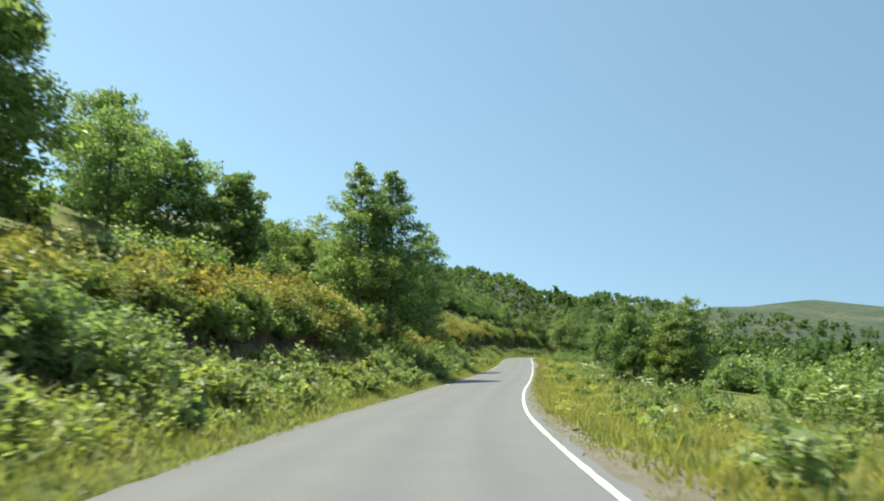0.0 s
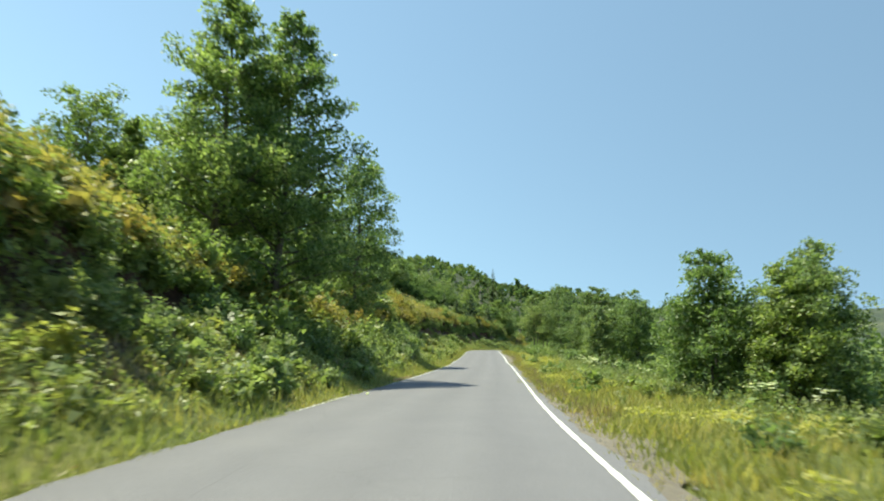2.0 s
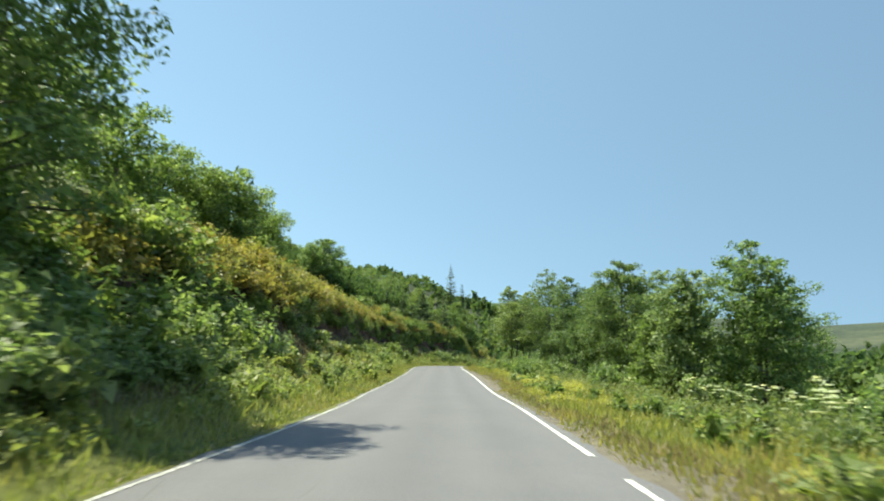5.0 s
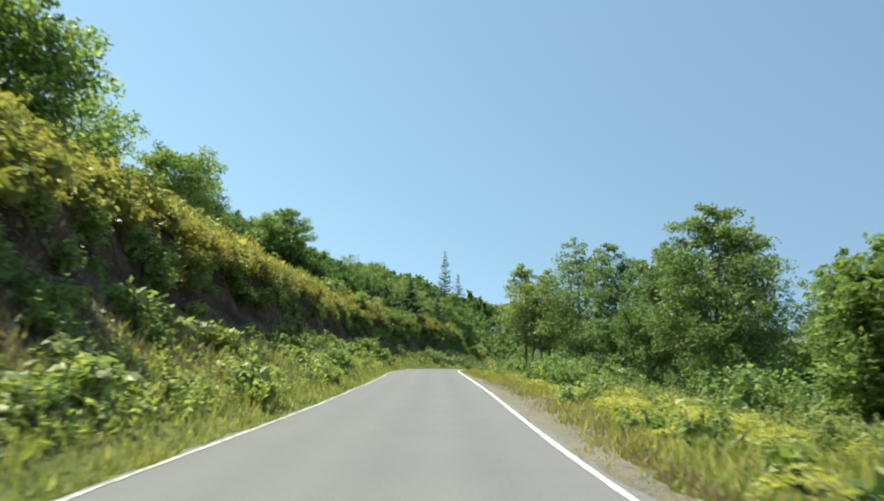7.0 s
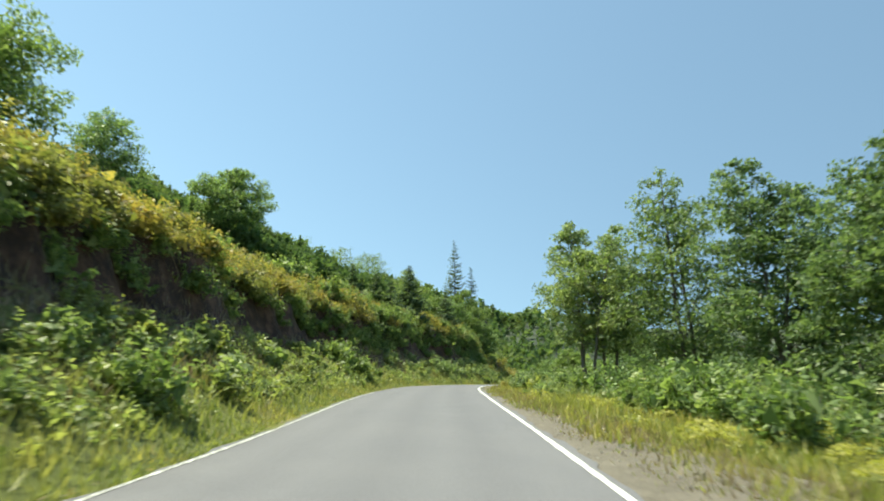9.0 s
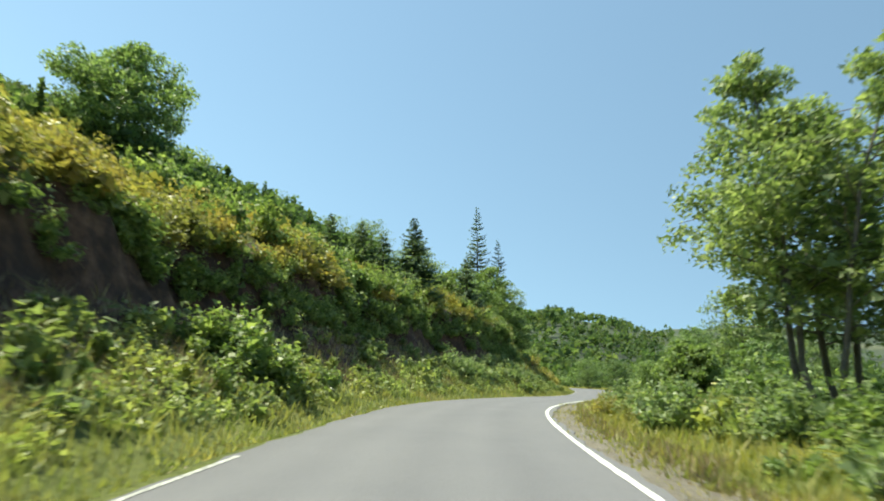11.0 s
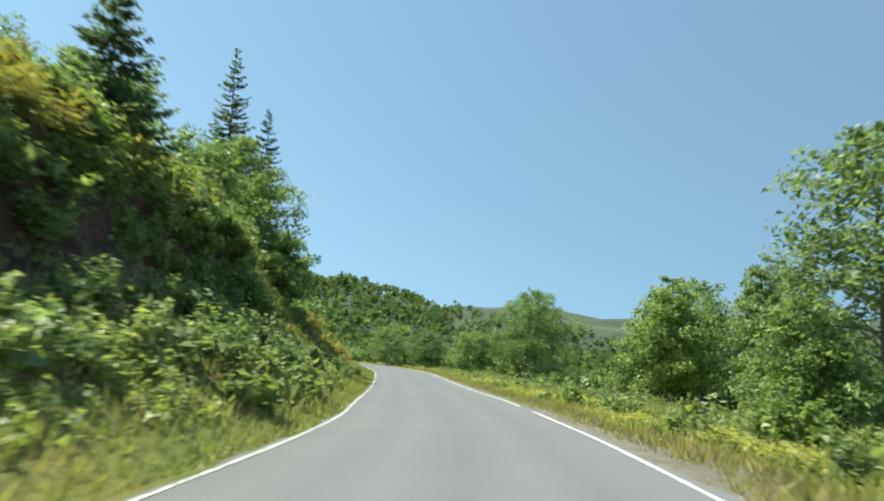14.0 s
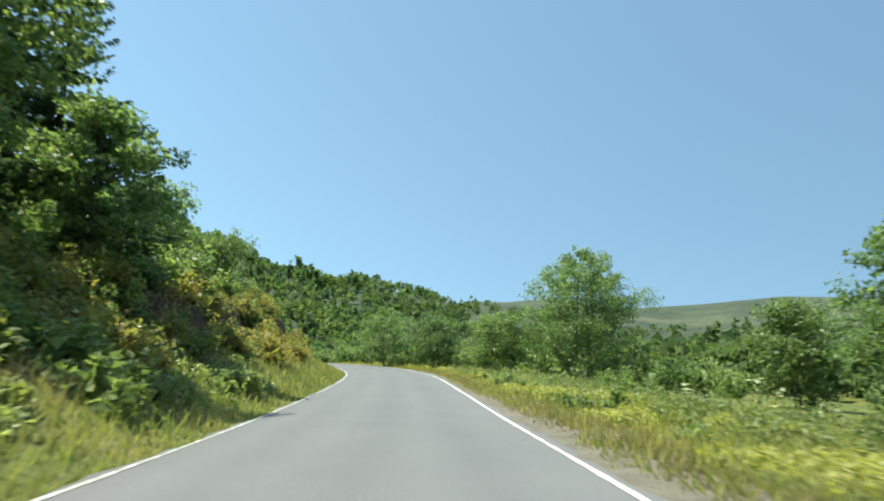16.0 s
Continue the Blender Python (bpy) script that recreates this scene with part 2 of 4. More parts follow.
def smooth_line(points, step=1.0):
    """The control points joined by a smooth curve, at even steps of plan length; 0 lies beside the first camera."""
    u = np.r_[0, np.cumsum(np.linalg.norm(np.diff(points[:, :2], axis=0), axis=1))]
    slope = np.gradient(points, u, axis=0)
    fine = np.arange(0, u[-1], 0.25)
    i = np.clip(np.searchsorted(u, fine, "right") - 1, 0, len(u) - 2)
    h = (u[i + 1] - u[i])[:, None]
    x = ((fine - u[i]) / h[:, 0])[:, None]
    p = (2 * x**3 - 3 * x**2 + 1) * points[i] + (x**3 - 2 * x**2 + x) * h * slope[i] + (3 * x**2 - 2 * x**3) * points[i + 1] + (x**3 - x**2) * h * slope[i + 1]
    for _ in range(30):
        p[1:-1] = 0.25 * p[:-2] + 0.5 * p[1:-1] + 0.25 * p[2:]
    length = np.r_[0, np.cumsum(np.linalg.norm(np.diff(p[:, :2], axis=0), axis=1))]
    zero = np.interp(0.0, p[:, 1], length)
    even = np.arange(-58, length[-1] - zero, step)
    return even, np.stack([np.interp(even + zero, length, p[:, k]) for k in range(3)], 1)


LINE_S, LINE = smooth_line(ROAD)
TAN = np.gradient(LINE[:, :2], axis=0)
TAN /= np.linalg.norm(TAN, axis=1)[:, None]


def line_at(table, s):
    """Distance of an edge line from the road's middle at s, smoothed along the road."""
    a, b = np.array(table).T
    fine = np.arange(-60, 345, 1.0)
    v = np.interp(fine, a, b)
    for _ in range(6):
        v[1:-1] = 0.25 * v[:-2] + 0.5 * v[1:-1] + 0.25 * v[2:]
    return np.interp(s, fine, v)


MEAN = np.array([math.sin(radians(16)), math.cos(radians(16))])


def along(s):
    """Centre, height and direction of the road at s, also far before and after it."""
    s = np.asarray(s, float)
    c = np.clip(s, LINE_S[0], LINE_S[-1])
    p = np.stack([np.interp(c, LINE_S, LINE[:, k]) for k in range(3)], -1)
    d = np.stack([np.interp(c, LINE_S, TAN[:, k]) for k in range(2)], -1)
    p[..., :2] += (s - c)[..., None] * MEAN
    return p, d


def plan(s, d):
    """The place in the plan at s along the road and d to its right."""
    p, t = along(s)
    d = np.asarray(d, float)
    w = np.clip((np.abs(d) - 14) / 50, 0, 1)[..., None]
    t = t * (1 - w) + MEAN * w
    t = t / np.linalg.norm(t, axis=-1)[..., None]
    n = np.stack([t[..., 1], -t[..., 0]], -1)
    return p[..., :2] + n * d[..., None], p[..., 2]


def hills(x, y):
    """Heights of the far ridges round the valley."""
    dx, dy = x - 20.0, y - 120.0
    r = np.hypot(dx, dy) + 1e-6
    az = np.degrees(np.arctan2(dx, dy))
    el = np.interp(az, [-180, -90, -30, -4, 4, 10, 20, 28, 36, 42, 50, 62, 90, 180], [9, 14, 14, 11, 9.2, 7.7, 6.2, 6.2, 5.7, 5.4, 5.7, 5.2, 5.4, 9])
    el = el - 0.6 + 0.35 * np.sin(az * 0.45) + 0.18 * np.sin(az * 1.3 + 1)
    crest = np.interp(az, [-180, -30, 0, 16, 34, 60, 180], [600, 420, 560, 800, 1500, 1500, 900])
    rise = np.clip((r - 0.22 * crest) / (0.78 * crest), 0, 1.0)
    rise = rise * rise * (3 - 2 * rise)
    top = crest * np.tan(np.radians(el))
    back = np.clip((r - crest) / crest, 0, 1)
    return top * rise * (1 - 0.5 * back) + 1.5


def wobble(x, y, f, seed):
    """Cheap smooth unevenness from a few sines, about -1 to 1."""
    k = np.array([0.0, 1.7, 3.1, 4.4]) + seed
    v = 0
    for i, a in enumerate(k):
        v = v + np.sin(f * (1 + 0.37 * i) * (x * np.cos(a * 2.1) + y * np.sin(a * 2.1)) + a * 5)
    return v / 4


LEFT_D = [-400, -120, -60, -40, -26, -17, -13, -10.8, -9.6, -9.0, -8.8, -8.45, -8.2, -7.2, -6.2, -5.2, -4.2, -3.4, -3.05]
LEFT_H = [120, 46, 28, 20.5, 14.0, 9.8, 8.0, 6.8, 6.05, 5.5, 5.2, 3.8, 3.1, 2.3, 1.55, 0.88, 0.25, -0.04, -0.09]
RIGHT_D = [3.05, 3.6, 5, 8, 12, 18, 30, 60, 150, 400]
RIGHT_H = [-0.09, -0.10, -0.12, -0.3, -0.6, -1.0, -1.8, -3.5, -6, -8]


def bank(s):
    """How high the cut beside the road stands at s."""
    return np.interp(s, [-60, 0, 12, 22, 34, 42, 48, 60, 75, 90, 105, 140, 162, 184, 197, 206, 225, 260, 330], [0.45, 0.45, 0.52, 0.68, 0.78, 0.8, 0.7, 0.55, 0.6, 0.85, 0.98, 0.96, 1.02, 1.06, 0.9, 0.65, 0.7, 0.8, 0.7])


def height(s, d):
    """Height of the ground at s along the road and d to its right."""
    s, d = np.broadcast_arrays(np.asarray(s, float), np.asarray(d, float))
    xy, z = plan(s, d)
    x, y = xy[..., 0], xy[..., 1]
    shift = 0.5 * np.sin(s * 0.21) + 0.35 * np.sin(s * 0.53 + 1)
    # buttresses and hollows in the bare face
    shift = shift + np.exp(-(((d + 8.5) / 1.6) ** 2)) * (0.34 * wobble(x, y, 0.9, 4.2) + 0.26 * wobble(x, y, 2.3, 0.9))
    dl = d - np.where(d < -5, shift * np.clip((-d - 5) / 2, 0, 1), 0)
    rel = np.interp(dl, LEFT_D + [0] + RIGHT_D, LEFT_H + [-0.06] + RIGHT_H)
    rel = np.where(d < -3.4, rel * bank(s), rel)
    rough = np.clip((np.abs(d) - 3.6) / 4, 0, 1)
    near = z + rel + rough * (0.10 * wobble(x, y, 1.1, 0.3) + 0.22 * wobble(x, y, 0.35, 1.3) * np.clip((np.abs(d) - 4) / 8, 0, 1))
    far = hills(x, y)
    w = np.clip((np.abs(d) - 70) / 150, 0, 1)
    w = np.maximum(w, np.clip((np.abs(s - 130) - 190) / 120, 0, 1))
    w = w * w * (3 - 2 * w)
    return near * (1 - w) + far * w


def spot(s, d):
    xy, _ = plan(s, d)
    return float(xy[0]), float(xy[1]), float(height(s, d))


def ground_at(x, y):
    """Ground height under a place in the plan."""
    s = float(LINE_S[np.argmin(np.hypot(LINE[:, 0] - x, LINE[:, 1] - y))])
    d = 0.0
    for _ in range(12):
        q, _ = plan(s, d)
        p, t = along(s)
        s += float((np.array([x, y]) - q) @ t)
        q, _ = plan(s, d)
        d += float((np.array([x, y]) - q) @ np.array([t[1], -t[0]]))
    return float(height(s, d))


# ---------------------------------------------------------------- mesh helpers
def mesh_of(name, verts, faces, material, smooth=False):
    """A mesh from arrays: faces of one number of corners, or a list of such arrays."""
    me = bpy.data.meshes.new(name)
    groups = faces if isinstance(faces, list) else [faces]
    groups = [np.asarray(f, np.int32) for f in groups if len(f)]
    me.vertices.add(len(verts))
    me.vertices.foreach_set("co", np.asarray(verts, np.float32).ravel())
    corners = np.concatenate([f.ravel() for f in groups])
    sizes = np.concatenate([np.full(len(f), f.shape[1], np.int32) for f in groups])
    me.loops.add(len(corners))
    me.loops.foreach_set("vertex_index", corners)
    me.polygons.add(len(sizes))
    me.polygons.foreach_set("loop_start", np.r_[0, np.cumsum(sizes)[:-1]].astype(np.int32))
    me.polygons.foreach_set("use_smooth", np.full(len(sizes), smooth))
    me.update(calc_edges=True)
    me.materials.append(material)
    return me


def part(name, me, parent, label=""):
    ob = new(name, me)
    ob.parent = parent
    return tagged(ob, label) if label else ob


def unit(v):
    return v / (np.linalg.norm(v, axis=-1, keepdims=True) + 1e-9)


def leaf_blades(centres, size, r, lift=0.35, wide=0.7, droop=None):
    """One pointed leaf at each centre, turned at random, facing up a little more than down."""
    n = len(centres)
    normal = unit(r.normal(size=(n, 3)) + np.array([0, 0, lift * 2]))
    way = unit(np.cross(normal, r.normal(size=(n, 3))))
    if droop is not None:
        way = unit(way + np.array([0, 0, -droop]))
    side = np.cross(normal, way)
    size = np.broadcast_to(size, (n,)) * r.uniform(0.7, 1.3, n)
    a, b = way * size[:, None], side * (size * wide * 0.5)[:, None]
    v = np.stack([centres - a * 0.5 - b * 0.55, centres + a * 0.5, centres - a * 0.2 + b], 1).reshape(-1, 3)
    return v, np.arange(3 * n).reshape(n, 3)


def tube(points, radii, sides=6):
    """A tapered tube through the points."""
    points, radii = np.asarray(points, float), np.asarray(radii, float)
    t = unit(np.gradient(points, axis=0))
    ref = np.where(np.abs(t[:, 2:3]) > 0.9, np.array([[1.0, 0, 0]]), np.array([[0, 0, 1.0]]))
    u = unit(np.cross(t, ref))
    w = np.cross(t, u)
    a = np.linspace(0, 2 * math.pi, sides, endpoint=False)
    ring = points[:, None] + radii[:, None, None] * (np.cos(a)[None, :, None] * u[:, None] + np.sin(a)[None, :, None] * w[:, None])
    n = len(points)
    i, j = np.meshgrid(np.arange(n - 1), np.arange(sides), indexing="ij")
    f = np.stack([i * sides + j, i * sides + (j + 1) % sides, (i + 1) * sides + (j + 1) % sides, (i + 1) * sides + j], -1).reshape(-1, 4)
    return ring.reshape(-1, 3), f


def joined(pieces):
    """Several (verts, faces) as one."""
    v, f, k = [], [], 0
    for pv, pf in pieces:
        v.append(pv)
        f.append(np.asarray(pf) + k)
        k += len(pv)
    by = {}
    for x in f:
        by.setdefault(x.shape[1], []).append(x)
    return np.concatenate(v), [np.concatenate(x) for x in by.values()]


def from_one_foot(pieces, sides):
    """Tubes that all grow from the first ring of the first one, as one mesh."""
    v, f, k = [pieces[0][0][:sides]], [], sides
    for pv, pf in pieces:
        f.append(np.where(pf < sides, pf, pf - sides + k))
        v.append(pv[sides:])
        k += len(pv) - sides
    return np.concatenate(v), np.concatenate(f)


# ---------------------------------------------------------------- kinds of plants
def broadleaf(seed, tall, wide, leaf_mat, leaves=7000, leaf=0.2, bare=0.18, stems=1, shape="egg", gap=0.0, name="alder_tree", label="", category="tree"):
    """A broadleaved tree: tapered trunk, limbs that fork into twigs, and leaves in small tufts round the twigs."""
    r = np.random.default_rng(seed)
    root = new(name)
    wide = wide * 0.95
    wood, sprays, core = [], [], []
    for k in range(stems):
        lean = r.normal(0, 0.02 + 0.06 * (stems > 1), 2) * tall
        foot = r.normal(0, 0.10 * (stems > 1), 2) * wide
        top = tall * (1 - 0.14 * k * r.random())
        h = np.linspace(-0.05, 0.97, 10)
        path = np.stack([foot[0] + lean[0] * np.abs(h) ** 1.3 + r.normal(0, 0.006, 10) * tall, foot[1] + lean[1] * np.abs(h) ** 1.3 + r.normal(0, 0.006, 10) * tall, h * top], 1)
        path[0] = (foot[0], foot[1], -0.5)
        base = (0.011 * tall + 0.04) / stems**0.4
        wood.append(tube(path, base * np.interp(h, [0, 0.06, 0.97], [1.3, 1.0, 0.10]), 7))
        count = int((30 + tall * 2.6) / stems**0.6)
        for i in range(count):
            q = bare + (0.97 - bare) * ((i + r.random()) / count) ** 0.92
            start = np.array([np.interp(q, h, path[:, c]) for c in range(3)])
            u = (q - bare) / (1 - bare)
            if shape == "cone":
                reach = wide * min(1.0, 0.78 + 1.6 * u) * (0.04 + 0.98 * (1 - u) ** 0.6 * (1 - 0.5 * u**4))
            elif shape == "round":
                reach = wide * max(0.08, 1 - ((q - 0.42) / 0.60) ** 2) ** 0.6
            else:
                reach = wide * min(1.0, 0.62 + 1.8 * u) * max(0.04, 1 - max(0, (q - 0.34) / 0.66) ** 1.8) ** 0.8
            reach *= r.uniform(0.72, 1.1) / stems**0.3
            az = i * 2.4 + r.normal(0, 0.3)
            up = r.uniform(0.15, 0.6) * reach
            x = np.linspace(0, 1, 5)
            limb = start + np.stack([math.cos(az) * reach * x, math.sin(az) * reach * x, up * x**0.8 - 0.08 * reach * x**3], 1) + r.normal(0, 0.025, (5, 3)) * reach * x[:, None]
            wood.append(tube(limb, base * 0.30 * (1 - 0.55 * q) * (1 - 0.85 * x) + 0.006, 3))
            if r.random() < gap:
                continue
            core.append((limb[2], reach))
            for f in (0.34, 0.5, 0.66, 0.8, 0.92, 1.0):
                c = np.array([np.interp(f, x, limb[:, k2]) for k2 in range(3)])
                side = np.array([-math.sin(az), math.cos(az), 0]) * r.normal(0, 0.20) * reach * (1.25 - 0.6 * f)
                c = c + side + np.array([0, 0, r.normal(0.02, 0.07) * reach])
                sprays.append((c, (0.12 * reach + 0.20) * r.uniform(0.65, 1.35)))
        sprays += [(path[-1], 0.2), (path[-2], 0.3)]
    part("trunk", mesh_of("trunk", *joined(wood), BARK, True), root)
    c, size = np.array([s[0] for s in sprays]), np.array([s[1] for s in sprays])
    pick = r.choice(len(sprays), leaves, p=size**2 / (size**2).sum())
    off = unit(r.normal(size=(leaves, 3))) * (r.random(leaves) ** 0.4)[:, None] * size[pick][:, None] * np.array([1.05, 1.05, 0.72])
    outer = leaf_blades(c[pick] + off, leaf, r, lift=0.6, droop=0.2)
    # larger leaf fans deep inside the crown, where leaves hide one another
    n = leaves // 13
    c, size = np.array([s[0] for s in core]), np.array([s[1] for s in core])
    pick = r.choice(len(core), n, p=size / size.sum())
    inner = leaf_blades(c[pick] + r.normal(0, 0.17, (n, 3)) * size[pick][:, None] * np.array([1, 1, 0.8]), leaf * 1.7, r, lift=0.6, wide=0.9)
    part("crown", mesh_of("crown", *joined([outer, inner]), leaf_mat), root)
    return tagged(root, label, category)


def spruce(seed, tall, wide, branches=260, label=""):
    """A spruce: straight trunk, drooping boughs in whorls, each hung with needle twigs."""
    r = np.random.default_rng(seed)
    root = new("spruce_tree")
    h = np.linspace(-0.04, 1, 9)
    path = np.stack([r.normal(0, 0.004, 9) * tall, r.normal(0, 0.004, 9) * tall, h * tall], 1)
    path[0, :2] = 0
    wood = [tube(path, (0.010 * tall + 0.03) * np.clip(1.02 - h, 0.03, 1.1), 7)]
    verts, faces, k = [], [], 0
    tiers = int(tall * 2.0)
    for i in range(branches):
        q = 0.06 + 0.92 * (math.floor((i + r.random()) / branches * tiers) + r.normal(0.5, 0.42)) / tiers
        q = min(0.995, max(0.03, q))
        reach = wide * (1 - q) ** 0.95 * r.uniform(0.65, 1.12) + 0.10
        az = i * 2.39996 + r.normal(0, 0.3)
        x = np.linspace(0, 1, 6)
        sag = reach * (0.30 * (1 - q) + 0.02)
        bough = np.stack([math.cos(az) * reach * x, math.sin(az) * reach * x, q * tall + (0.35 * q) * reach * x - sag * np.sin(x * math.pi * 0.62) + 0.12 * reach * x**4], 1)
        if i % 3 == 0:
            wood.append(tube(bough[:4], 0.02 * reach * (1 - 0.8 * x[:4]) + 0.005, 3))
        n = int(20 + 26 * reach)
        f = r.uniform(0.12, 1.0, n)
        c = np.stack([np.interp(f, x, bough[:, a]) for a in range(3)], 1)
        out = np.array([math.cos(az), math.sin(az), 0])
        side = np.array([-math.sin(az), math.cos(az), 0]) * np.where(r.random(n) < 0.5, 1, -1)[:, None]
        way = unit(out * r.uniform(0.3, 0.9, n)[:, None] + side * r.uniform(0.3, 1.0, n)[:, None] + np.array([0, 0, -1]) * r.uniform(0.0, 0.55, n)[:, None])
        size = (0.13 + 0.15 * reach * (1 - 0.55 * f)) * r.uniform(0.7, 1.2, n)
        across = unit(np.cross(way, np.array([0, 0, 1.0]) + r.normal(0, 0.35, (n, 3)))) * (size * 0.22)[:, None]
        tip = c + way * size[:, None]
        verts.append(np.stack([c - across * 0.5, c + way * (size * 0.4)[:, None] - across, tip, c + way * (size * 0.4)[:, None] + across], 1).reshape(-1, 3))
        faces.append(np.arange(4 * n).reshape(n, 4) + k)
        k += 4 * n
    part("trunk", mesh_of("trunk", *joined(wood), BARK_DARK, True), root)
    part("needle_crown", mesh_of("needle_crown", np.concatenate(verts), np.concatenate(faces), NEEDLE), root)
    return tagged(root, label, "tree")


def bush(seed, wide, tall, leaf_mat, leaves=900, leaf=0.15, name="bush", label="", category="bush", arch=0.0, shoots=12):
    """A shrub: many stems from the foot, leaf sprays of uneven size over a ragged dome."""
    r = np.random.default_rng(seed)
    root = new(name)
    stems, sprays = [], []
    for i in range(shoots):
        az, out = r.uniform(0, 2 * math.pi), wide * math.sqrt(r.random())
        top = tall * math.sqrt(max(0.12, 1 - (out / wide) ** 2 * 0.85)) * r.uniform(0.7, 1.12)
        x = np.linspace(0, 1, 5)
        stem = np.stack([math.cos(az) * out * x**0.8, math.sin(az) * out * x**0.8, (top + 0.3) * x - 0.3 - arch * out * x**3], 1)
        stems.append(tube(stem[::2], 0.022 * (1 - 0.8 * x[::2]) + 0.004, 3))
        for f in (0.45, 0.75, 1.0):
            sprays.append((np.array([np.interp(f, x, stem[:, k]) for k in range(3)]), wide * r.uniform(0.20, 0.42)))
    part("stem", mesh_of("stem", *from_one_foot(stems, 3), BARK, True), root)
    pick = r.integers(0, len(sprays), leaves)
    c = np.array([s[0] for s in sprays])[pick]
    size = np.array([s[1] for s in sprays])[pick]
    off = unit(r.normal(size=(leaves, 3))) * (r.random(leaves) ** 0.4)[:, None] * size[:, None]
    p = c + off
    p[:, 2] = np.maximum(p[:, 2], 0.02 - 0.5 * arch * wide)
    q = c[: leaves // 9] * np.array([0.8, 0.8, 0.72]) + r.normal(0, 0.1, (leaves // 9, 3)) * wide
    q[:, 2] = np.maximum(q[:, 2], 0.1)
    part("foliage", mesh_of("foliage", *joined([leaf_blades(p, leaf, r, lift=0.7), leaf_blades(q, leaf * 2.4, r, wide=0.9)]), leaf_mat), root)
    return tagged(root, label, category)


def herb_leaf_mesh(seed, size):
    """One large lobed leaf that grows from the origin along x."""
    r = np.random.default_rng(seed)
    lobes = 14
    a = np.linspace(0, 2 * math.pi, lobes, endpoint=False)
    rad = size * (0.74 + 0.26 * np.cos(a * 5) * (np.arange(lobes) % 2 * 0.6 + 0.4))
    rim = np.stack([size * 0.5 + np.cos(a) * rad, np.sin(a) * rad * 0.9, -rad * 0.24 * r.uniform(0.3, 1.5, lobes)], 1)
    v = np.vstack([(size * 0.4, 0, 0), rim])
    return mesh_of("leaf", v, np.array([(0, 1 + j, 1 + (j + 1) % lobes) for j in range(lobes)]), LEAF_HERB)


HERB_LEAVES = [herb_leaf_mesh(i, (0.17, 0.21, 0.26)[i]) for i in range(3)]


def big_herb(seed):
    """A broad-leaved herb: stalks that carry large lobed leaves."""
    r = np.random.default_rng(seed)
    root = new("broadleaf_herb")
    stems = []
    for i in range(10):
        az, out, tall = i * 2.4 + r.normal(0, 0.3), r.uniform(0.08, 0.5), r.uniform(0.22, 0.85)
        x = np.linspace(0, 1, 4)
        stem = np.stack([math.cos(az) * out * x**1.5, math.sin(az) * out * x**1.5, (tall + 0.1) * x - 0.1], 1)
        stems.append(tube(stem, 0.012 * (1 - 0.6 * x), 4))
        leaf = part("leaf", HERB_LEAVES[r.integers(3)], root)
        leaf.matrix_basis = Matrix.LocRotScale(stem[-1], Euler((r.normal(0, 0.35), r.uniform(-0.1, 0.75), az)), None)
    part("stalk", mesh_of("stalk", *from_one_foot(stems, 4), LEAF_HERB, True), root)
    return tagged(root, "broad-leaved green roadside herb growing in the verge", "herb", "herbs along the verge")


def umbel(seed):
    """A tall white umbel flower on a branching stalk."""
    r = np.random.default_rng(seed)
    root = new("white_umbel_flower")
    stems = []
    for i in range(5):
        az, out, tall = r.uniform(0, 6.28), r.uniform(0.02, 0.32), r.uniform(0.8, 1.35)
        x = np.linspace(0, 1, 4)
        stem = np.stack([math.cos(az) * out * x, math.sin(az) * out * x, (tall + 0.15) * x - 0.15], 1)
        stems.append(tube(stem, 0.010 * (1 - 0.5 * x), 4))
        rad = r.uniform(0.07, 0.13)
        q = r.normal(0, 0.5, (60, 3)) * np.array([rad, rad, 0.018]) + stem[-1]
        part("flower_head", mesh_of("flower_head", *leaf_blades(q, 0.04, r, lift=1.5, wide=0.9), PETAL_WHITE), root, "flat white flower head")
    part("stalk", mesh_of("stalk", *from_one_foot(stems, 4), LEAF_HERB, True), root)
    lv = r.normal(0, 0.22, (46, 3)) * np.array([1, 1, 0.5]) + np.array([0, 0, 0.35])
    part("foliage", mesh_of("foliage", *leaf_blades(lv, 0.2, r), LEAF_HERB), root)
    return tagged(root, "tall white umbel flower standing in the grass", "flower", "umbel flowers in the meadow")


def place(ob, x, y, z, turn=0.0, size=1.0):
    ob.matrix_basis = Matrix.LocRotScale((x, y, z), Euler((0, 0, turn)), (size, size, size))


def copy_at(ob, x, y, z, turn, size):
    c = copy_thing(ob, Matrix.Identity(4))
    place(c, x, y, z, turn, size)
    return c


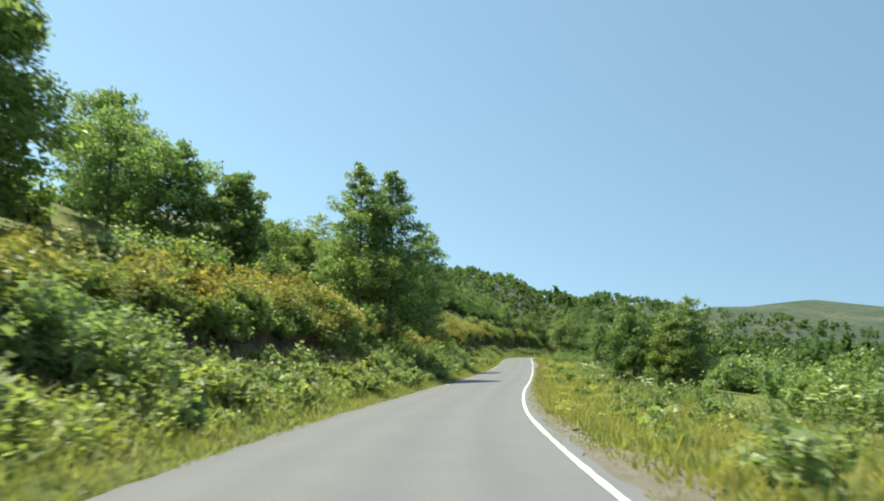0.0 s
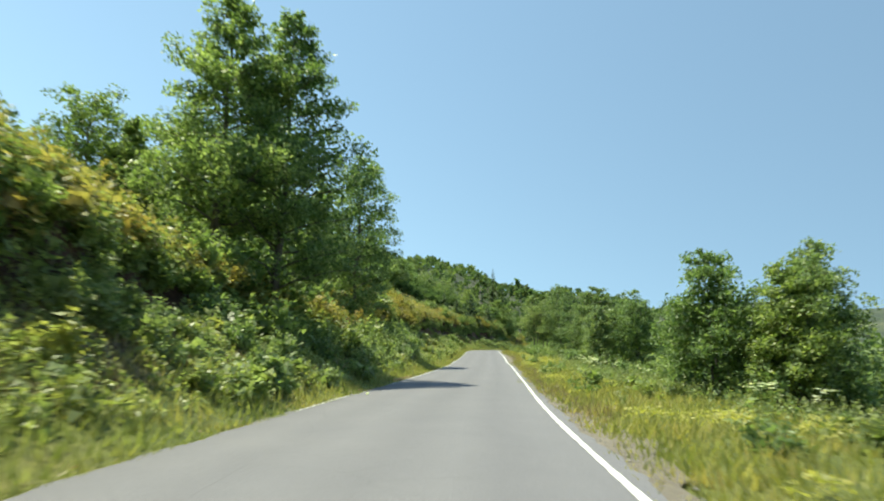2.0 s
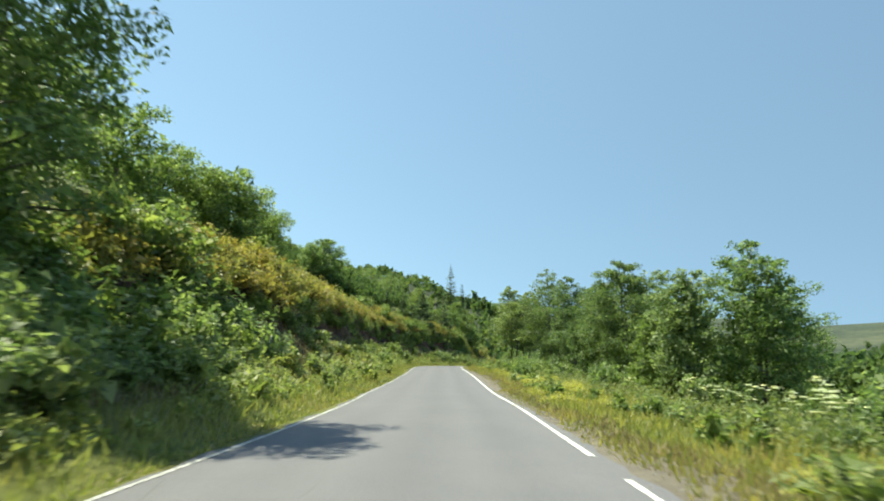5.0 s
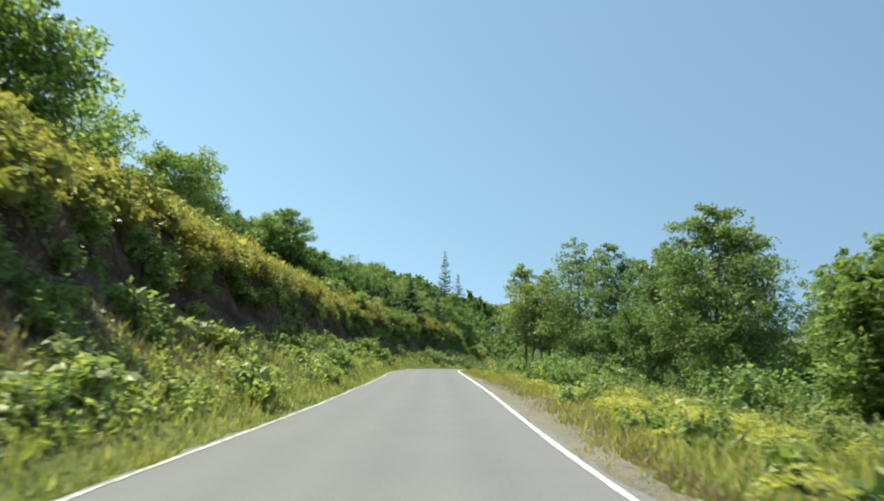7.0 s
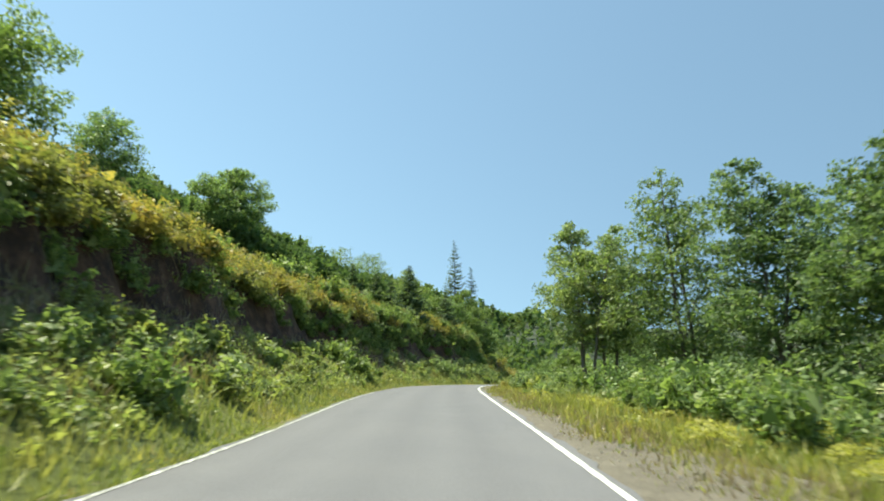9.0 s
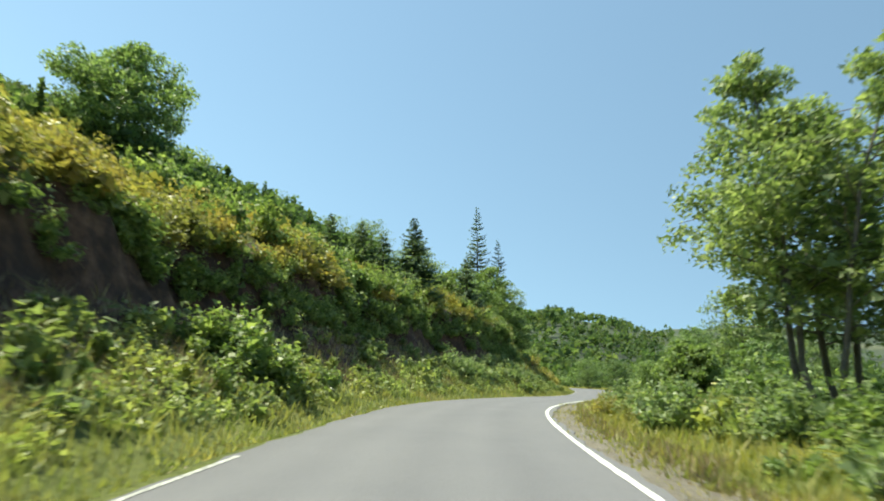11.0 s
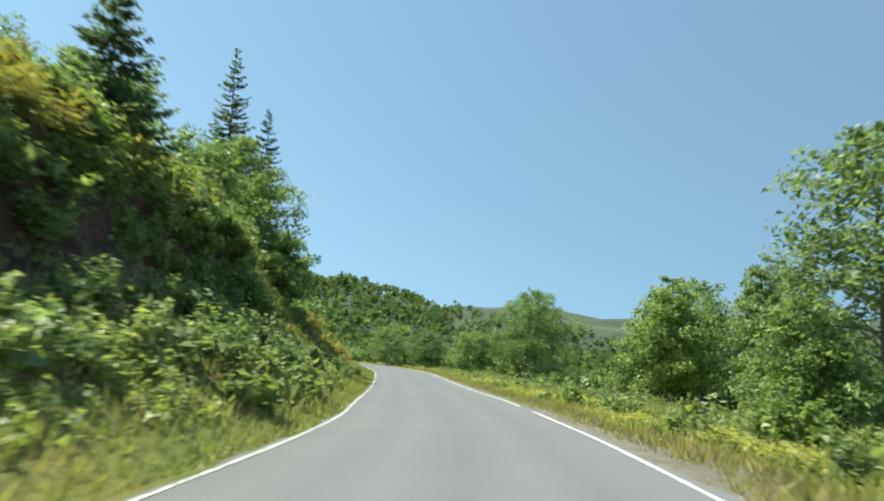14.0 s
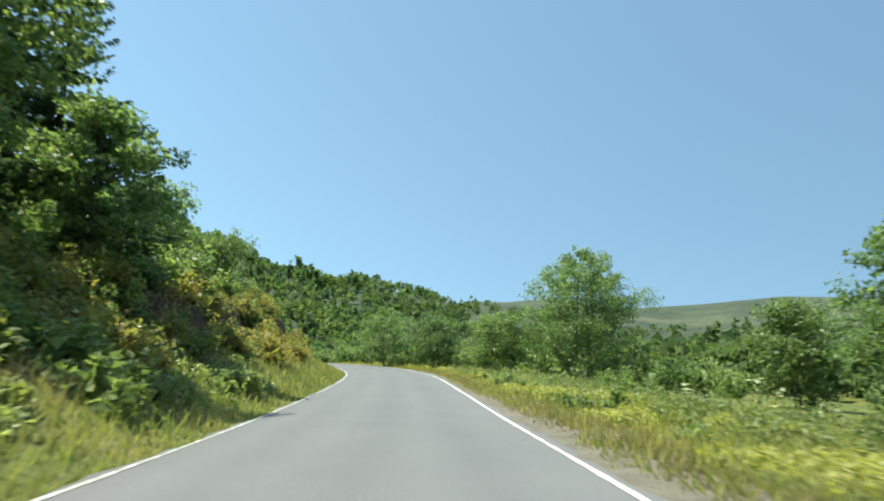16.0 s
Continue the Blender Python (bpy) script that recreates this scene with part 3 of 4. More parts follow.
# ---------------------------------------------------------------- ground, road, lines
def ground():
    s = np.r_[-3200, -2200, -1500, -1000, -700, -450, -300, -200, -140, -100, -80, np.arange(-62, 300, 0.6), np.arange(300, 420, 6), 440, 480, 530, 600, 700, 820, 960, 1150, 1400, 1700, 2100, 2600, 3300]
    left = [-3000, -2300, -1700, -1250, -900, -680, -520, -400, -310, -240, -190, -150, -120, -100, -84, -70, -58, -48, -40, -33, -27, -22, -18.5]
    right = [18, 22, 27, 33, 40, 48, 58, 70, 84, 100, 120, 150, 190, 240, 310, 400, 520, 680, 900, 1250, 1700, 2300, 3000]
    d = np.r_[left, np.arange(-16, -9.8, 0.5), np.arange(-9.7, -6.8, 0.18), np.arange(-6.7, -4.8, 0.4), -4.6, -4.2, -3.8, -3.4, -3.05, 0, 3.05, 3.4, 3.8, 4.4, 5, np.arange(6, 16, 1.0), right]
    S, D = np.meshgrid(s, d, indexing="ij")
    xy, _ = plan(S, D)
    z = height(S, D)
    # small clods and hollows on the bare face of the cut
    face = np.exp(-(((D + 8.2) / 1.2) ** 2)) * (np.abs(S - 120) < 190)
    z = z + face * (0.30 * wobble(xy[..., 0], xy[..., 1], 2.4, 2.2) + 0.20 * wobble(xy[..., 0], xy[..., 1], 6.3, 0.7))
    n, m = S.shape
    i, j = np.meshgrid(np.arange(n - 1), np.arange(m - 1), indexing="ij")
    f = np.stack([i * m + j, i * m + j + 1, (i + 1) * m + j + 1, (i + 1) * m + j], -1).reshape(-1, 4)
    v = np.concatenate([xy, z[..., None]], -1).reshape(-1, 3)
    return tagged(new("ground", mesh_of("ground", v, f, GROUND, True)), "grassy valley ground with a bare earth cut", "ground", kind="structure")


def strip(name, s, inner, outer, lift, material, across=2, crown=0.0, drop=0.0):
    """A ribbon along the road between two offsets, at a height over its plane."""
    inner, outer = np.broadcast_to(inner, s.shape), np.broadcast_to(outer, s.shape)
    w = np.linspace(0, 1, across)
    D = inner[:, None] * (1 - w) + outer[:, None] * w
    S = np.broadcast_to(s[:, None], D.shape)
    xy, z = plan(S, D)
    z = z + lift - crown * (D / 2.9) ** 2
    v = np.concatenate([xy, z[..., None]], -1)
    if drop:
        lo_a, lo_b = v[:, :1].copy(), v[:, -1:].copy()
        lo_a[..., 2] -= drop
        lo_b[..., 2] -= drop
        v = np.concatenate([lo_a, v, lo_b], 1)
    n, m = v.shape[:2]
    i, j = np.meshgrid(np.arange(n - 1), np.arange(m - 1), indexing="ij")
    f = np.stack([i * m + j, i * m + j + 1, (i + 1) * m + j + 1, (i + 1) * m + j], -1).reshape(-1, 4)
    me = mesh_of(name, v.reshape(-1, 3), f, material, False)
    uv = me.uv_layers.new(name="UVMap")
    u = np.clip((np.arange(m) - (1 if drop else 0)) / max(1, across - 1), 0, 1)
    vert = np.stack([np.tile(u, n), np.repeat(s, m)], 1)
    uv.data.foreach_set("uv", vert[f.ravel()].astype(np.float32).ravel())
    return new(name, me)


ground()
S_ROAD = np.arange(-55, 345, 0.5)
edge_l = -0.13 - line_at(LEFT_LINE, S_ROAD) + 0.05 * np.sin(S_ROAD * 1.1) + 0.05 * np.sin(S_ROAD * 2.9 + 1) + 0.03 * np.sin(S_ROAD * 6.1)
edge_r = np.interp(S_ROAD, [60, 90], [0.30, 0.20]) + line_at(RIGHT_LINE, S_ROAD) + 0.05 * np.sin(S_ROAD * 0.9 + 2) + 0.04 * np.sin(S_ROAD * 3.3) + 0.03 * np.sin(S_ROAD * 7.3)
tagged(strip("road", S_ROAD, edge_l, edge_r, 0.02, ASPHALT, 9, 0.045, 0.12), "worn grey asphalt country road", "road", kind="structure")


def edge_line(name, side, runs, wide, paint):
    """Painted edge line, in the runs of s that are still there."""
    v_all, f_all, k = [], [], 0
    for a, b in runs:
        s = np.arange(a, b + 0.01, 0.5)
        ragged = 0.008 * np.sin(s * 5.1) + 0.006 * np.sin(s * 11.7)
        mid = line_at(RIGHT_LINE, s) if side > 0 else -line_at(LEFT_LINE, s)
        half = np.interp(s, *wide) / 2
        D = np.stack([mid - half + ragged, mid + half - ragged], 1)
        S = np.stack([s, s], 1)
        xy, z = plan(S, D)
        z = z + 0.026 - 0.045 * (D / 2.9) ** 2
        v = np.concatenate([xy, z[..., None]], -1).reshape(-1, 3)
        n = len(s)
        i = np.arange(n - 1)
        v_all.append(v)
        f_all.append(np.stack([2 * i, 2 * i + 1, 2 * i + 3, 2 * i + 2], 1) + k)
        k += len(v)
    return tagged(new(name, mesh_of(name, np.concatenate(v_all), np.concatenate(f_all), paint)), "worn white edge line painted on asphalt", "road marking", kind="structure")


edge_line("edge_line_right", 1, [(-50, 63.5), (64.0, 71.5), (73.5, 172.0), (172.6, 187.5), (189.5, 340)], ([0, 140, 165, 180, 340], [0.115, 0.11, 0.10, 0.085, 0.09]), PAINT)
edge_line("edge_line_left", -1, [(40, 46), (54, 140), (170, 214), (216, 340)], ([0, 340], [0.09, 0.09]), PAINT_WORN)
shoulder_out = line_at(RIGHT_LINE, S_ROAD) + 0.85 + 0.35 * np.sin(S_ROAD * 0.19) + 0.22 * np.sin(S_ROAD * 0.71 + 1) + 0.14 * np.sin(S_ROAD * 2.3) + 0.1 * np.sin(S_ROAD * 5.3 + 2) + np.interp(S_ROAD, [84, 96, 108, 122, 134, 140, 146, 160, 168, 190, 200, 240], [0, 0.5, 1.3, 1.3, 0.2, -0.2, -0.3, -0.2, 0.1, 0.55, 0.5, 0.4])
shoulder_out = np.maximum(shoulder_out, 3.4)
tagged(strip("gravel_shoulder", S_ROAD, line_at(RIGHT_LINE, S_ROAD) + 0.1, shoulder_out, -0.045, GRAVEL, 4), "narrow gravel shoulder beside the asphalt", "shoulder", kind="structure")


# ---------------------------------------------------------------- trees by the road
TREE_LABEL = "leafy green alder tree on the slope above the road"
# x, y, top, radius, leaves, leaf material, kind of crown, seed
LEFT_TREES = [
    (-7.0, 53.8, 19.2, 4.6, 11000, LEAF_ALDER, "cone", 11), (-4.4, 55.6, 19.2, 5.0, 14500, LEAF_ALDER, "cone", 12),
    (-2.4, 77.5, 18.4, 3.9, 9500, LEAF_ALDER, "egg", 13), (-7.5, 70.0, 14.0, 3.6, 5500, LEAF_LIGHT, "egg", 14),
    (-9.5, 63.0, 15.0, 3.4, 5000, LEAF_ALDER, "egg", 15), (-5.5, 84.0, 13.0, 3.2, 4500, LEAF_LIGHT, "egg", 16),
    (-17.2, 22.5, 16.4, 3.6, 14000, LEAF_ALDER, "egg", 17), (-25.0, 47.0, 22.4, 4.2, 12000, LEAF_ALDER, "egg", 18),
    (-15.8, 36.5, 14.0, 3.0, 7500, LEAF_ALDER, "round", 19), (-12.9, 39.7, 13.7, 2.5, 7500, LEAF_ALDER, "egg", 20),
    (-14.8, 57.5, 14.5, 3.3, 5000, LEAF_GREEN, "round", 21), (-19.0, 14.0, 22.0, 4.5, 8000, LEAF_ALDER, "egg", 22),
    (-3.0, 106.5, 15.4, 3.4, 7500, LEAF_ALDER, "round", 23), (-6.5, 104.0, 15.5, 3.8, 5000, LEAF_ALDER, "egg", 24),
    (-4.8, 135.0, 20.0, 3.9, 7500, LEAF_GREEN, "round", 25), (-8.5, 127.0, 20.5, 4.0, 5000, LEAF_ALDER, "egg", 26),
    (0.6, 164.5, 23.7, 4.2, 12000, LEAF_ALDER, "egg", 27), (28.5, 203.5, 19.6, 3.7, 10000, LEAF_GREEN, "egg", 28),
    (25.0, 198.0, 16.5, 3.2, 6500, LEAF_ALDER, "round", 29), (32.0, 209.0, 15.0, 2.8, 5000, LEAF_ALDER, "egg", 30),
    (21.0, 189.5, 15.5, 3.0, 5000, LEAF_GREEN, "round", 31), (36.5, 236.0, 15.5, 3.5, 4000, LEAF_DARK, "round", 32),
    (-7.6, 157.0, 25.2, 3.3, 5000, LEAF_ALDER, "round", 35), (2.3, 198.0, 24.3, 3.8, 3500, LEAF_GREEN, "round", 36),
    (8.6, 217.0, 28.5, 4.4, 3500, LEAF_GREEN, "round", 37), (13.5, 207.0, 25.5, 4.0, 3500, LEAF_GREEN, "round", 38),
    (-4.0, 190.0, 25.0, 3.6, 3000, LEAF_ALDER, "round", 39), (19.5, 201.0, 22.0, 3.4, 3500, LEAF_GREEN, "egg", 40),
    (-9.5, 73.0, 16.0, 3.6, 4500, LEAF_LIGHT, "egg", 82), (-12.5, 81.0, 18.0, 4.0, 4500, LEAF_LIGHT, "round", 83),
    (-10.5, 91.0, 17.0, 3.8, 4000, LEAF_ALDER, "round", 84), (-13.5, 68.0, 18.0, 3.8, 4000, LEAF_LIGHT, "egg", 85), (-6.0, 96.0, 15.0, 3.2, 4000, LEAF_GREEN, "round", 86),
    (-5.2, 73.5, 15.8, 1.8, 2200, LEAF_LIGHT, "cone", 90), (-11.9, 56.0, 13.0, 2.3, 3500, LEAF_GREEN, "cone", 91),
    (-20.0, 38.0, 17.0, 3.4, 5000, LEAF_ALDER, "egg", 92),
    (33.0, 226.0, 17.0, 3.4, 4000, LEAF_ALDER, "egg", 33), (38.0, 258.0, 16.0, 3.6, 3600, LEAF_DARK, "round", 34),
]
for x, y, top, wide, count, mat, shape, seed in LEFT_TREES:
    z = ground_at(x, y) - 0.1
    tree = broadleaf(seed, top - z, wide, mat, int(count * 1.7), 0.225, 0.13 if seed in (11, 12) else 0.03, 1, shape, 0.35 if seed == 90 else 0.0, "alder_tree", TREE_LABEL)
    tagged(tree, group="alders above the road")
    place(tree, x, y, z)

# x, y, top, radius, leaves, leaf material, crown, stems, gap, seed
# seeds 45-47, 49 and 87 take LEAF_DARK, their shaded sides put into leaf colour
RIGHT_TREES = [
    (15.9, 53.5, 7.0, 3.2, 5500, LEAF_ALDER, "egg", 3, 0.0, 41), (19.2, 52.5, 7.3, 3.7, 6000, LEAF_LIGHT, "egg", 3, 0.0, 42),
    (27.0, 94.0, 10.0, 4.0, 6500, LEAF_ALDER, "egg", 3, 0.0, 43), (22.6, 93.5, 8.0, 2.6, 5000, LEAF_LIGHT, "round", 3, 0.0, 44),
    (29.6, 117.0, 13.2, 4.8, 11500, LEAF_DARK, "egg", 2, 0.0, 45), (30.0, 130.5, 14.2, 4.0, 10000, LEAF_DARK, "egg", 2, 0.0, 46),
    (30.8, 140.0, 16.2, 4.9, 8000, LEAF_DARK, "egg", 2, 0.05, 47), (26.4, 144.7, 15.0, 4.1, 6500, LEAF_LIGHT, "egg", 3, 0.25, 48),
    (29.0, 147.0, 14.2, 4.0, 5500, LEAF_DARK, "egg", 2, 0.1, 49), (25.0, 101.5, 7.6, 2.9, 5000, LEAF_GREEN, "egg", 4, 0.0, 50),
    (41.8, 174.2, 13.1, 3.2, 3200, LEAF_LIGHT, "egg", 1, 0.2, 51), (44.5, 178.5, 9.0, 2.4, 3500, LEAF_ALDER, "egg", 2, 0.0, 52),
    (50.5, 192.0, 11.6, 3.3, 6500, LEAF_ALDER, "egg", 2, 0.0, 53), (55.5, 193.5, 12.4, 4.0, 5500, LEAF_ALDER, "egg", 2, 0.1, 54),
    (48.5, 183.0, 11.8, 2.0, 3200, LEAF_LIGHT, "egg", 2, 0.15, 55), (53.0, 187.0, 11.0, 2.4, 4200, LEAF_ALDER, "egg", 2, 0.1, 56),
    (67.0, 232.0, 16.2, 7.0, 15000, LEAF_ALDER, "egg", 2, 0.0, 57), (61.0, 236.0, 10.5, 3.4, 4500, LEAF_ALDER, "round", 2, 0.0, 58),
    (58.0, 244.0, 11.0, 3.6, 4000, LEAF_DARK, "round", 2, 0.0, 59), (57.0, 256.0, 12.0, 3.8, 4000, LEAF_ALDER, "round", 2, 0.0, 60),
    (35.0, 123.0, 13.0, 3.8, 5000, LEAF_DARK, "egg", 2, 0.0, 61), (36.0, 134.0, 14.0, 4.0, 5000, LEAF_DARK, "egg", 2, 0.0, 62),
    (30.0, 158.2, 7.4, 2.0, 4200, LEAF_GREEN, "egg", 3, 0.0, 63), (36.5, 163.0, 7.8, 2.2, 4000, LEAF_ALDER, "egg", 3, 0.0, 64),
    (60.0, 200.5, 12.0, 3.8, 5500, LEAF_ALDER, "egg", 2, 0.0, 67), (62.0, 208.0, 9.5, 2.6, 3500, LEAF_DARK, "round", 2, 0.0, 68),
    (32.3, 112.3, 9.8, 3.4, 4500, LEAF_GREEN, "egg", 3, 0.0, 69),
    (29.5, 124.0, 12.5, 3.6, 8000, LEAF_DARK, "egg", 2, 0.0, 87), (61.5, 192.6, 14.6, 3.8, 6000, LEAF_LIGHT, "egg", 2, 0.1, 88),
    (17.5, 51.2, 6.2, 3.0, 5000, LEAF_GREEN, "egg", 4, 0.0, 89),
    (36.5, 106.0, 9.6, 3.6, 5000, LEAF_ALDER, "round", 2, 0.0, 65), (33.0, 86.0, 5.9, 3.0, 4000, LEAF_ALDER, "round", 3, 0.0, 66),
]
for x, y, top, wide, count, mat, shape, stems, gap, seed in RIGHT_TREES:
    z = ground_at(x, y) - 0.1
    tree = broadleaf(seed, top - z, wide, mat, int(count * 2.1), 0.205, 0.25 if seed in (48, 49, 51) else 0.03, stems, shape, gap, "alder_tree", "leafy green alder tree in the roadside meadow")
    tagged(tree, group="alders in the meadow")
    place(tree, x, y, z)

# x, y, top, radius, boughs, seed
SPRUCES = [(28.0, 211.8, 29.4, 4.2, 230, 71), (30.6, 211.0, 24.8, 3.2, 190, 72), (17.9, 176.8, 17.8, 2.9, 170, 73), (22.6, 182.0, 16.0, 2.3, 130, 74),
           (14.1, 171.6, 16.0, 1.7, 100, 75), (11.6, 177.2, 18.0, 1.6, 90, 77), (15.6, 171.4, 15.2, 1.6, 90, 78), (33.2, 219.0, 17.2, 2.4, 120, 80)]
for x, y, top, wide, boughs, seed in SPRUCES:
    z = ground_at(x, y) - 0.1
    tree = spruce(seed, top - z, wide, boughs, "dark green spruce tree standing above the bank")
    tagged(tree, group="spruces on the slope")
    place(tree, x, y, z)


# ---------------------------------------------------------------- shrubs
def scatter(kinds, n, s_range, d_range, size, keep=None, sink=0.05):
    """Copies of the kinds of shrub over a stretch of the plan."""
    for i in range(n):
        s, d = rng.uniform(*s_range), rng.uniform(*d_range)
        if keep is not None and not keep(s, d):
            continue
        x, y, z = spot(s, d)
        copy_at(kinds[rng.integers(len(kinds))], x, y, z - sink, rng.uniform(0, 6.28), rng.uniform(*size))


def hide_masters(kinds, s, d):
    """The first of each kind takes a place of its own beside the others."""
    for i, k in enumerate(kinds):
        x, y, z = spot(s + 3.1 * i, d)
        place(k, x, y, z - 0.05, 0.7 * i, 1.0)


def thicket(name, places, label):
    """Shrubs that grow into one another, as one object: copies of a foliage mesh at (bush, x, y, z, turn, size)."""
    v, f, k = [], [], 0
    for ob, x, y, z, turn, size in places:
        me = next(c for c in ob.children if c.name.startswith("foliage")).data
        co = np.empty(3 * len(me.vertices), np.float32)
        me.vertices.foreach_get("co", co)
        c, n = math.cos(turn) * size, math.sin(turn) * size
        co = co.reshape(-1, 3)
        v.append(np.stack([co[:, 0] * c - co[:, 1] * n + x, co[:, 0] * n + co[:, 1] * c + y, co[:, 2] * size + z], 1))
        f.append(np.arange(len(co)).reshape(-1, 3) + k)
        k += len(co)
    ob = new(name, mesh_of(name, np.concatenate(v), np.concatenate(f), me.materials[0]))
    return tagged(ob, label, "shrubs", kind="stuff")


HEDGE = "yellow-green shrub overhanging the earth bank"
hedge = [tagged(bush(100 + i, 1.35, 1.5, LEAF_YELLOW, 960, 0.17, "hedge_bush", HEDGE, "bush", 0.7), group="shrubs along the bank") for i in range(4)]
hide_masters(hedge, 8, -9.6)
young = [tagged(bush(110 + i, 1.25, 1.9, LEAF_GREEN, 760, 0.21, "young_alder", "light green young alder leaning over the bank", "bush", 0.35), group="young alders on the bank") for i in range(3)]
hide_masters(young, 152, -9.6)
# along the lip of the cut, up the slope behind it, and under the lip
behind, under = [], []
for row, (d0, n) in enumerate(((-8.95, 150), (-9.6, 110), (-10.6, 90), (-11.9, 70), (-8.6, 190))):
    for i in range(n):
        s = -8 + (206 + 8) * (i + rng.random()) / n
        if 62 < s < 84 and rng.random() < 0.6:
            continue
        d = d0 + rng.normal(0, (0.12, 0.24, 0.36, 0.45, 0.14)[row]) + 0.5 * math.sin(s * 0.21) + 0.35 * math.sin(s * 0.53 + 1)
        x, y, z = spot(s, d)
        turn, size = rng.uniform(0, 6.28), rng.uniform(0.75, 1.2) * (0.82 if 163 < s < 184 else 1.0)
        pick = rng.integers(3)
        if row == 4:
            under.append((young[pick], x, y, z - 0.1, turn, 0.62 * size))
        elif row > 1:
            behind.append((hedge[pick], x, y, z - 0.1, turn, size))
        else:
            kind = young if s > 160 and rng.random() < (0.65 if s < 186 else 0.35) else hedge
            copy_at(kind[pick], x, y, z - 0.1, turn, size)
for i in range(90):
    s = -8 + 70 * (i + rng.random()) / 90
    x, y, z = spot(s, -8.55 + rng.normal(0, 0.2) + 0.5 * math.sin(s * 0.21) + 0.35 * math.sin(s * 0.53 + 1))
    under.append((young[i % 3], x, y, z - 0.1, rng.uniform(0, 6.28), rng.uniform(0.5, 0.85)))
for i in range(70):
    s = 146 + 46 * (i + rng.random()) / 70
    x, y, z = spot(s, -8.4 + rng.normal(0, 0.15) + 0.5 * math.sin(s * 0.21) + 0.35 * math.sin(s * 0.53 + 1))
    under.append((young[i % 3], x, y, z - 0.1, rng.uniform(0, 6.28), rng.uniform(0.45, 0.75)))
thicket("slope_shrubs", behind, "yellow-green shrubs growing thickly on the slope above the bank")
thicket("bank_shrubs", under, "green shrubs hanging down the shaded earth bank")

green = [tagged(bush(120 + i, 1.2, 1.6, (LEAF_GREEN, LEAF_ALDER, LEAF_GREEN)[i], 700, 0.22, "green_bush", "dense bright green shrub on the bank", "bush", 0.2), group="green shrubs on the slope") for i in range(3)]
hide_masters(green, 52, -7.6)
scatter(green, 60, (44, 90), (-10.5, -6.2), (0.7, 1.3))
scatter(green, 30, (60, 128), (-16, -12.5), (0.7, 1.25))
scatter(green, 34, (140, 206), (-14, -11.5), (0.7, 1.15))
scatter(green, 24, (-5, 50), (-15, -11.5), (0.8, 1.3))
scatter(green, 40, (0, 70), (-30, -14), (1.1, 1.9))
scatter(green, 46, (204, 330), (-14, -7.5), (0.8, 1.5))
scatter(hedge, 46, (204, 250), (-10.5, -6.2), (0.6, 1.2))
scatter(green, 12, (204, 240), (-9.5, -6.0), (0.4, 0.8))
scatter(green, 16, (186, 212), (-8.0, -6.9), (0.5, 0.95))
scatter(young, 12, (184, 205), (-8.0, -7.0), (0.45, 0.75))
scatter(green, 16, (192, 216), (-9.0, -5.8), (0.5, 0.8))
for i in range(22):
    x, y, z = spot(193 + 0.9 * i, -7.3 - 0.8 * (i % 3))
    copy_at(hedge[i % 4], x, y, z - 0.1, i * 1.3, 0.85 + 0.12 * (i % 4))
for x, y, size in ((11.9, 147.2, 0.95), (11.2, 147.9, 1.05), (12.6, 147.7, 0.85), (11.7, 148.4, 1.15), (10.6, 147.0, 0.9), (8.6, 119.0, 0.8)):
    copy_at(green[0], x, y, ground_at(x, y) - 0.1, x, size)

meadow = [tagged(bush(140 + i, 1.5, 1.9, (LEAF_ALDER, LEAF_LIGHT, LEAF_GREEN, LEAF_ALDER)[i], 760, 0.23, "meadow_bush", "rounded green shrub in the roadside meadow", "bush"), group="shrubs in the meadow") for i in range(4)]
hide_masters(meadow, 20, 15)
pale = [tagged(bush(180 + i, 1.3, 1.7, LEAF_LIGHT, 760, 0.22, "pale_bush", "pale green shrub at the foot of the bank", "bush", 0.1), group="pale shrubs under the bank") for i in range(3)]
hide_masters(pale, 6, -6.8)
scatter(pale, 26, (2, 20), (-8.2, -6.2), (0.5, 0.9))
scatter(pale, 24, (18, 50), (-7.4, -5.4), (0.35, 0.6))
scatter(pale, 24, (168, 188), (-7.0, -5.0), (0.45, 0.8))
scatter(pale, 6, (150, 172), (-6.6, -5.4), (0.3, 0.42))
scatter(pale, 24, (48, 82), (-7.5, -5.2), (0.5, 0.95))
scatter(meadow, 44, (2, 95), (9.5, 17), (0.45, 0.9), lambda s, d: d > 11 + 2 * math.sin(s * 0.3))
scatter(meadow, 60, (20, 110), (17, 34), (0.9, 1.9))
scatter(meadow[:3], 14, (150, 182), (8.0, 13), (0.6, 1.1))
scatter(meadow, 16, (150, 182), (6.6, 12), (0.45, 0.8))
scatter(meadow, 26, (118, 150), (7.5, 12), (0.4, 0.9))
scatter(meadow, 44, (92, 150), (10.5, 22), (0.5, 1.0))
scatter(pale, 16, (145, 166), (4.6, 8.5), (0.5, 0.8))
scatter(hedge, 16, (145, 166), (4.3, 7.5), (0.4, 0.7))
scatter(meadow, 60, (182, 300), (12, 26), (0.6, 1.4))
scatter(meadow, 40, (240, 330), (6, 16), (0.9, 1.8))


